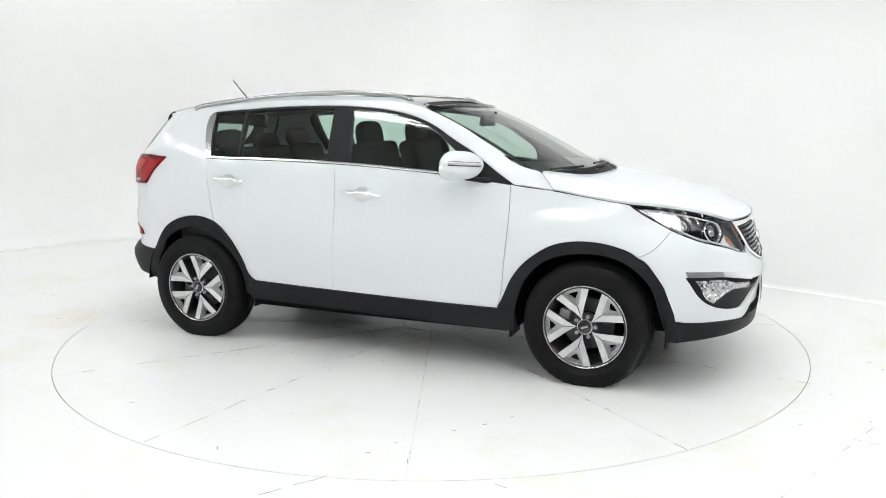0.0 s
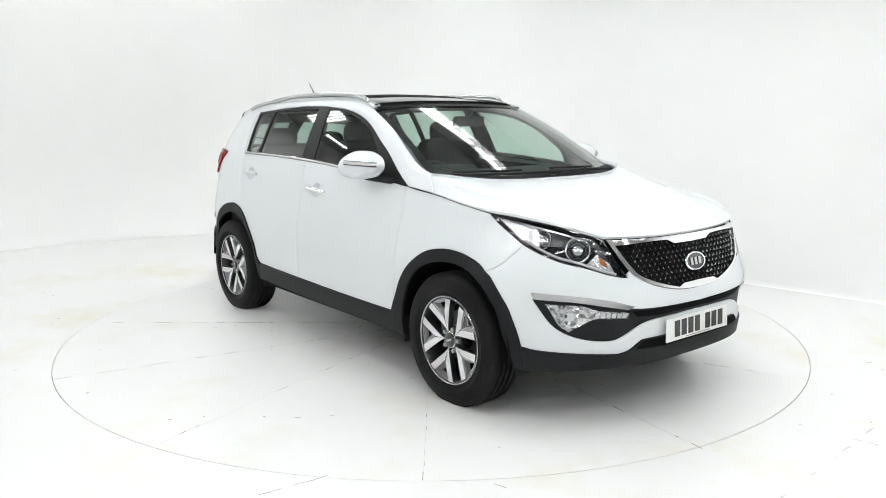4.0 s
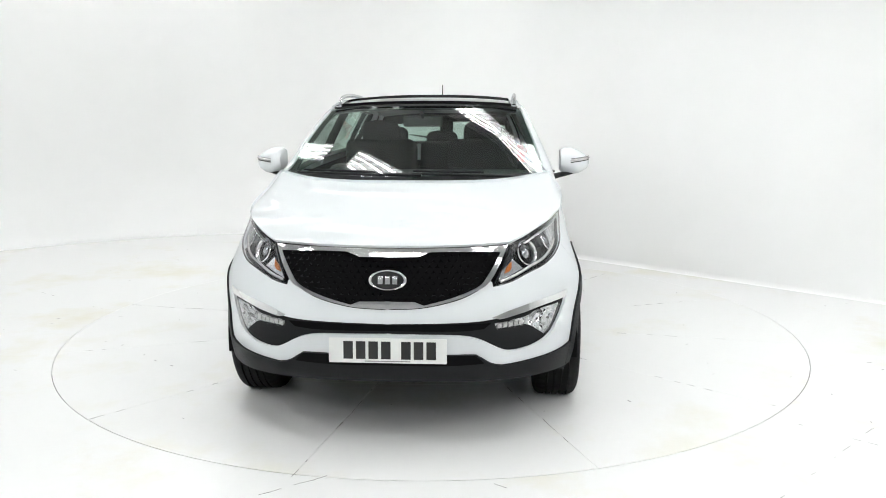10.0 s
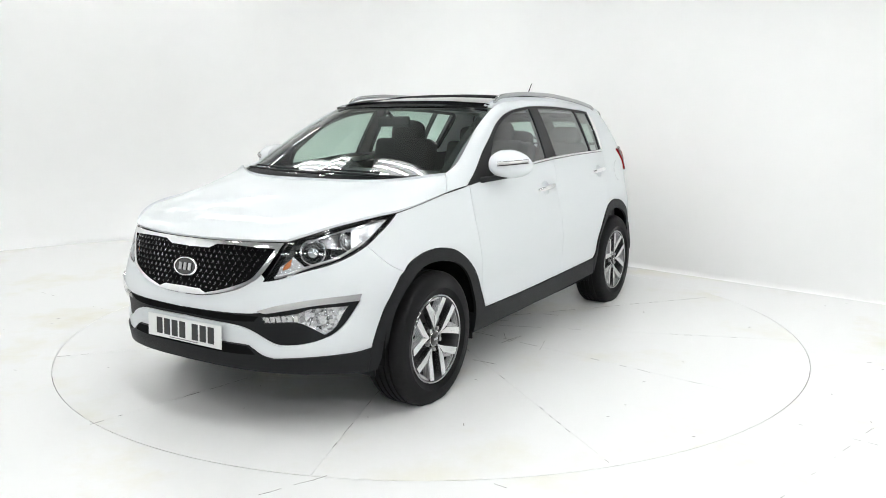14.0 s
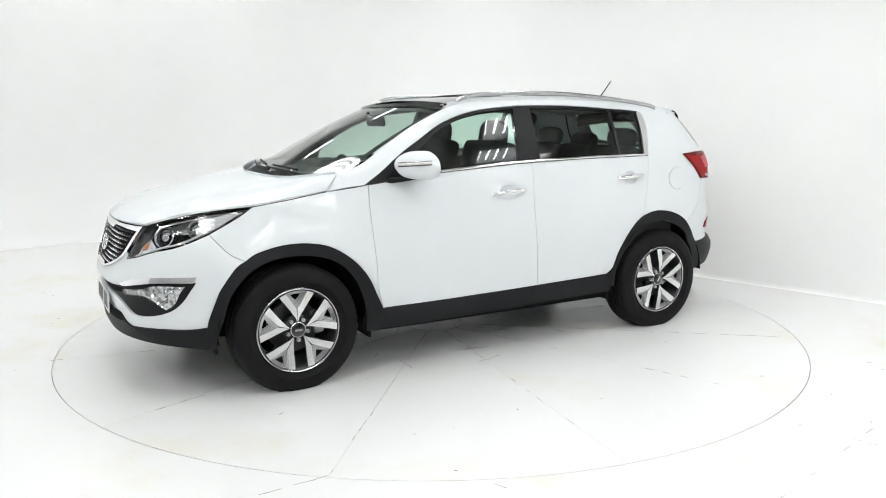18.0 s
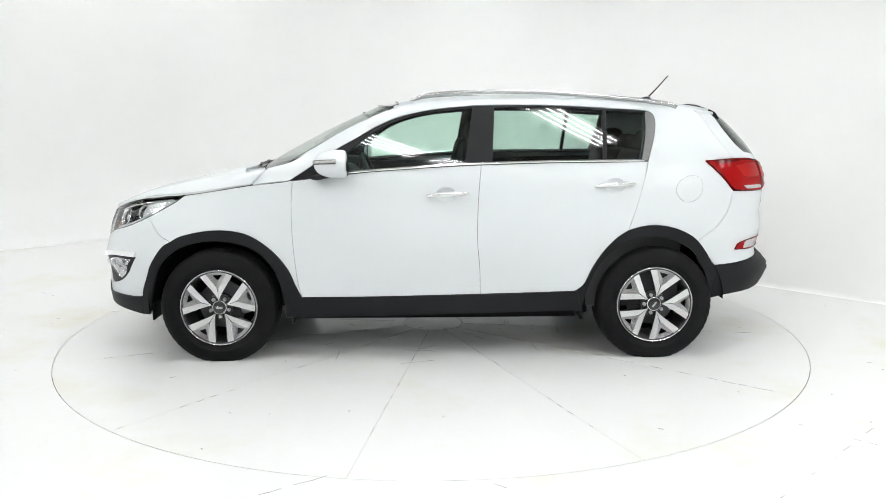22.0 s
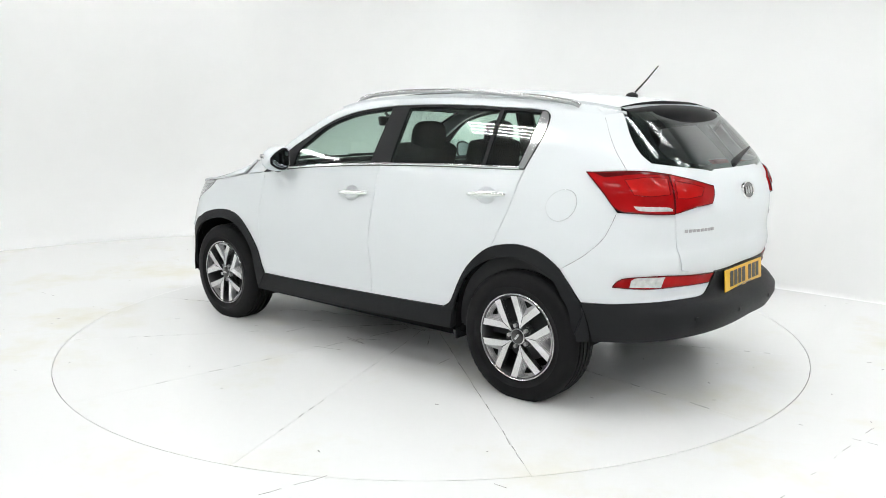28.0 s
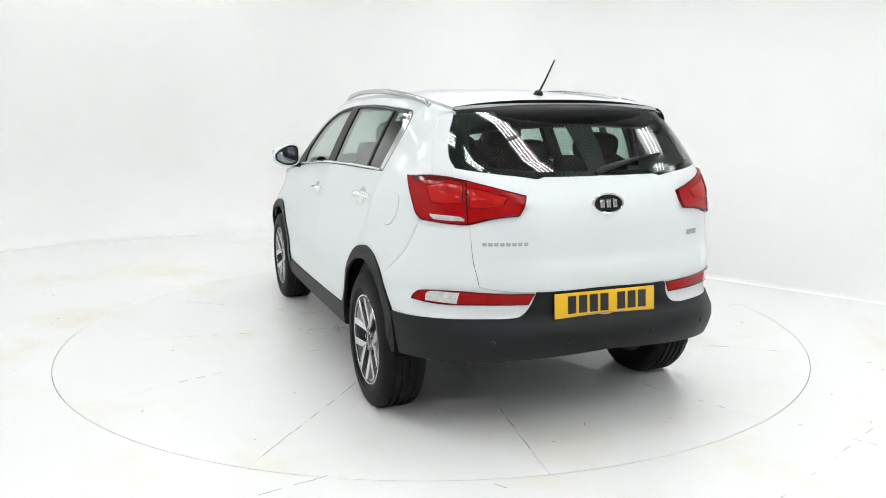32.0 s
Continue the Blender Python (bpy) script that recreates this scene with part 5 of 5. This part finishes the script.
# shark-like mast
part("antenna", tube([(-1.485, -0.006, 1.600), (-1.54, -0.009, 1.655), (-1.615, -0.013, 1.740)], [0.0055, 0.0045, 0.0035], 8), M_SATIN, car, "black whip aerial")
bm = bmesh.new()
bmesh.ops.create_uvsphere(bm, u_segments=20, v_segments=12, radius=1.0, matrix=pose(-1.466, -0.005, 1.578) @ Matrix.Diagonal((0.038, 0.020, 0.022, 1)))
part("aerial_base", bm, M_SATIN, car, "black aerial base")


# number plates with plain bars
def plate(name, m, mat, label):
    p = part(name, box_bm(0.52, 0.005, 0.111, 0.0015, m=m), mat, car, label)
    x = -0.215
    for k in range(7):
        if k == 3:
            x += 0.033
        part("plate_bar", box_bm(0.042, 0.002, 0.079, m=m @ pose(x + 0.023, 0.003, 0.002)), M_INK, p, smooth=False)
        x += 0.0555
    part("plate_small_print", box_bm(0.20, 0.002, 0.004, m=m @ pose(0, 0.003, -0.047)), M_INKGREY, p, smooth=False)
    return p


def facing(x, z, tilt, back=False):
    return pose(x, 0, z, 0, 0, 90 if back else -90) @ pose(0, 0, 0, tilt)


plate("front_plate", facing(2.188, 0.457, 3), M_PLATE_W, "white front number plate with plain dark bars")
plate("rear_plate", facing(-2.156, 0.642, 4, True), M_PLATE_Y, "yellow rear number plate with plain dark bars")


def badge(m, name):
    b = part(name, lathe([(0.0, 0.004), (0.86, 0.004), (0.9, 0.0)], 40, m=m @ Matrix.Diagonal((0.081, 1, 0.044, 1))), M_GLOSSBLACK, car, "black oval badge in a chrome ring")
    part("badge_ring", lathe([(1.0, -0.004), (1.0, 0.005), (0.95, 0.008), (0.86, 0.007), (0.84, 0.002)], 40, m=m @ Matrix.Diagonal((0.083, 1, 0.046, 1))), M_CHROME, b, "chrome ring")
    for k in range(3):
        part("badge_bar", box_bm(0.022, 0.004, 0.036, 0.001, m=m @ pose(-0.032 + 0.032 * k, 0.006, 0)), M_SATINCHROME, b, "plain silver bar")


badge(facing(2.152, 0.765, 14), "front_badge")
badge(facing(-2.148, 1.087, 10, True), "rear_badge")
for k in range(8):
    s = -2.175 - 0.0265 * k
    part("model_mark", box_bm(0.019, 0.003, 0.015, 0.0008, m=frame_at(s, 0.925, 1, 0.001)), M_STEEL, tailgate, "plain satin silver mark", smooth=False)
part("small_mark", box_bm(0.075, 0.003, 0.024, 0.001, m=frame_at(-2.25, 0.930, -1, 0.001)), M_SATINCHROME, tailgate, "plain silver mark", smooth=False)


# grille studs: small raised three-pointed stars in rows
def grille_studs():
    bm = bmesh.new()
    poly = dense(GRILLE_IN, 0.03)
    for sd in (1, -1):
        for r in range(10):
            for c in range(20):
                s, z = CF - 0.012 - 0.0345 * c - (0.017 if r % 2 else 0), 0.868 - 0.0235 * r
                if not inside(poly, s, z) or s < 2.265:
                    continue
                m = frame_at(s, z, sd, -0.003)
                a = []
                for k in range(6):
                    g, q = radians(90 + 60 * k), (0.0042 if k % 2 else 0.0142)
                    a.append(bm.verts.new(m @ Vector((q * math.cos(g), 0.002, 0.86 * q * math.sin(g)))))
                t = bm.verts.new(m @ Vector((0, 0.0085, 0.001)))
                for k in range(6):
                    bm.faces.new((a[k], a[(k + 1) % 6], t))
    bmesh.ops.recalc_face_normals(bm, faces=bm.faces)
    return bm


studs = part("grille_studs", grille_studs(), M_STUD, car, "rows of small raised three-pointed grille studs", smooth=False)
studs["kind"] = "stuff"
# no openings here: black sheets on the skin paint in the shade of slot and intake
panel("mouth_slot", [(2.30, 0.572, 1), (2.45, 0.572), (CF, 0.568, 1), (CF, 0.540, 1), (2.45, 0.538), (2.33, 0.545, 1)], M_UNDER, car, out=-0.010, side=0, depth=0.02, gap=0.0, label="flat black panel painting in the shade of an air slot")
panel("lower_intake", [(2.335, 0.392, 1), (2.37, 0.424), (2.42, 0.432), (CF, 0.431, 1), (CF, 0.388, 1), (2.50, 0.387)], M_UNDER, car, out=0.012, side=0, depth=0.02, gap=0.0, label="flat black panel painting in the shade of the lower intake")
panel("tow_cap", circle(2.385, 0.478, 0.019, 0.018, 20), M_PAINT, car, out=0.0014, side=-1, depth=0.003, step=0.02, gap=0.0006, label="round tow-eye cap")

# cowl and wipers


def cowl_at(u, v):
    a = hood_at(0.995, 0.5 + (v - 0.5) * 0.77) + Vector((-0.01, 0, -0.030))
    b = screen_at(0.02, 1 - v)
    return a.lerp(b, u)


patch("screen_border", lambda u, v: screen_at(0.925 + 0.07 * u, 0.01 + 0.98 * v, 0.004), 3, 30, M_GLOSSBLACK, car, depth=0.0, label="black printed windscreen border")
patch("screen_border", lambda u, v: screen_at(0.02 + 0.97 * u, 0.005 + 0.030 * v, 0.004), 20, 2, M_GLOSSBLACK, car, depth=0.0, label="black printed windscreen border")
patch("screen_border", lambda u, v: screen_at(0.02 + 0.97 * u, 0.965 + 0.030 * v, 0.004), 20, 2, M_GLOSSBLACK, car, depth=0.0, label="black printed windscreen border")
patch("cowl", cowl_at, 4, 30, M_PLASTIC, car, depth=0.0, label="black plastic cowl under the windscreen")
for a, b, c in (((1.200, 0.06, 1.150), (1.165, -0.30, 1.152), (1.075, -0.66, 1.158)), ((1.130, 0.60, 1.140), (1.165, 0.30, 1.150), (1.185, -0.02, 1.158))):
    w = part("wiper", tube([a, b, c], [0.009, 0.008, 0.006], 8), M_SATIN, car, "black windscreen wiper")
    part("wiper_blade", tube([(Vector(b) + Vector((-0.03, 0.10, 0.012))), (Vector(c) + Vector((-0.03, 0.03, 0.012)))], [0.007, 0.006], 6), M_SATIN, w)
part("rear_wiper", tube([(-2.078, 0.02, 1.216), (-2.070, -0.02, 1.232), (-2.058, -0.10, 1.252), (-2.040, -0.22, 1.275), (-2.016, -0.36, 1.294)], [0.012, 0.020, 0.016, 0.011, 0.006], 10, flat=0.8), M_SATIN, car, "black rear wiper")


# ---- the cabin seen through the glass ----
def rounded(w, d, h, m):
    """A soft pad: a ball pressed towards a box."""
    bm = bmesh.new()
    bmesh.ops.create_uvsphere(bm, u_segments=24, v_segments=14, radius=1.0)
    for v in bm.verts:
        v.co = Vector([math.copysign(abs(c) ** 0.66, c) * k / 2 for c, k in zip(v.co, (w, d, h))])
    bmesh.ops.transform(bm, matrix=m, verts=bm.verts)
    return bm


def cushion(w, d, h, r, m):
    bm = bmesh.new()
    bmesh.ops.create_cube(bm, size=1.0, matrix=Matrix.Diagonal((w, d, h, 1)))
    bmesh.ops.bevel(bm, geom=list(bm.edges), offset=r, segments=4, profile=0.6, affect="EDGES")
    bmesh.ops.transform(bm, matrix=m, verts=bm.verts)
    return bm


for y in (0.37, -0.37):
    seat = part("front_seat", cushion(0.52, 0.50, 0.16, 0.06, pose(0.16, y, 0.66, 0, -6)), M_LINER, car, "black fabric front seat")
    part("seat_back", cushion(0.15, 0.50, 0.66, 0.06, pose(-0.16, y, 0.98, 0, -14)), M_LINER, seat)
    part("headrest", rounded(0.11, 0.28, 0.21, pose(-0.255, y, 1.335, 0, -8)), M_LINER, seat, "black headrest")
    part("headrest_posts", tube([(-0.235, y - 0.05, 1.20), (-0.25, y - 0.05, 1.32), (-0.25, y + 0.05, 1.32), (-0.235, y + 0.05, 1.20)], 0.006, 8), M_CHROME, seat)
bench = part("rear_bench", cushion(0.50, 1.30, 0.17, 0.06, pose(-0.90, 0, 0.66, 0, -6)), M_LINER, car, "black fabric rear bench")
for y, w in ((0.43, 0.44), (0.0, 0.36), (-0.43, 0.44)):
    part("bench_back", cushion(0.15, w, 0.60, 0.06, pose(-1.22, y, 0.96, 0, -18)), M_LINER, bench)
    part("headrest", rounded(0.11, 0.27, 0.15, pose(-1.345, y, 1.305 if y else 1.27, 0, -10)), M_LINER, bench, "black headrest")
dash = part("dashboard", cushion(0.52, 1.42, 0.34, 0.09, pose(0.80, 0, 0.955, 0, 6)), M_TRIM, car, "dark grey dashboard")
part("instrument_hood", cushion(0.22, 0.36, 0.12, 0.05, pose(0.66, -0.37, 1.12)), M_TRIM, dash)
bm = lathe([(0.185 + 0.016 * math.cos(radians(a)), 0.016 * math.sin(radians(a))) for a in range(0, 360, 40)], 40, closed=True, m=pose(0.46, -0.37, 1.02, 0, 0, 90) @ pose(0, 0, 0, 24))
wheel_s = part("steering_wheel", bm, M_TRIM, car, "dark steering wheel")
part("steering_boss", cushion(0.07, 0.30, 0.09, 0.03, pose(0.475, -0.37, 1.01, 0, -24)), M_TRIM, wheel_s)
part("rear_view_mirror", cushion(0.03, 0.25, 0.065, 0.014, pose(0.44, 0, 1.435, 0, 10)), M_TRIM, car, "dark rear-view mirror")
part("mirror_stem", tube([(0.45, 0, 1.46), (0.50, 0, 1.49)], 0.012, 8), M_TRIM, car)


def headliner_at(u, v):
    w = 2 * v - 1
    return roof_at(0.25 - 1.9 * u, w * 0.97) - Vector((0, 0, 0.045))


patch("headliner", headliner_at, 20, 20, M_HEADLINER, car, depth=0.0, flip=True, label="grey roof lining")
for sd, _ in BOTH:
    bm = bmesh.new()
    rows = [[bm.verts.new(on(s, z, sd, -0.06)) for z in (0.30, 0.6, 0.9, 1.06, 1.13 + 0.03 * (0.6 - s) if s > -1.2 else 1.18)] for s in [0.9 - 0.1 * k for k in range(25)]]
    for a, b in zip(rows, rows[1:]):
        for k in range(4):
            bm.faces.new((a[k], b[k], b[k + 1], a[k + 1]))
    part("door_lining", bm, M_TRIM, car, "dark inner door lining")
    bm = bmesh.new()
    rows = []
    for k in range(15):
        u = 0.06 + 0.36 * k / 14
        a, b = edge_a(u), edge_b(u)
        rows.append([bm.verts.new(Vector((p.x, (p.y - 0.035) * sd, p.z - 0.012))) for p in (a.lerp(b, 0.02), a.lerp(b, 0.95))])
    for a, b in zip(rows, rows[1:]):
        bm.faces.new((a[0], b[0], b[1], a[1]))
    part("pillar_lining", bm, M_HEADLINER, car, "grey inner pillar lining")
bm = box_bm(0.70, 1.20, 0.05, 0.01, m=pose(-1.62, 0, 0.98))
part("luggage_cover", bm, M_LINER, car, "black luggage cover")


# small lamp pieces belong to their lamps
LAMPS = {"headlamp_housing": ("headlamp_lens", "lamp_bowl", "lamp_ring", "projector", "inner_ring", "lamp_corner", "amber_indicator", "lamp_brow", "lamp_foil", "led_strip", "lamp_rim", "lamp_bezel"),
         "fog_lamp": ("fog_lens", "fog_bowl", "fog_bulb", "running_lamp"),
         "tail_lamp": ("reversing_lamp", "lamp_top_strip"),
         "rear_fog_lamp": ("clear_segment",)}


def base_name(ob):
    return ob.name.split(".")[0]


def side_of(ob):
    return 1 if sum(v.co.y for v in ob.data.vertices) > 0 else -1


skins = [o for o in car.children_recursive if o.type == "MESH"]
for lamp_name, pieces in LAMPS.items():
    for lamp in [o for o in skins if base_name(o) == lamp_name]:
        for o in skins:
            if base_name(o) in pieces and side_of(o) == side_of(lamp):
                o.parent = lamp

# ---- what moves ----
TURN = [(0.0, -23.71), (1.0, -30.74), (2.0, -37.92), (3.0, -44.98), (6.0, -66.30), (9.0, -87.54), (12.0, -108.82), (14.0, -122.98), (17.0, -144.18), (20.0, -165.33),
        (23.0, -186.48), (25.0, -200.50), (28.0, -221.58), (30.0, -235.70), (32.0, -249.75)]


def motions():
    angle = spline([(t, a) for t, a in TURN])
    rows = [(float(t), angle(t)) for t in range(0, 33)]
    walk(turntable, [(t, pose(0, 0, 0, 0, 0, a)) for t, a in rows])
    walk(car, [(t, pose(0, 0, 0, 0, 0, a) @ pose(-0.022, -0.0257, 0.0)) for t, a in rows])


motions()
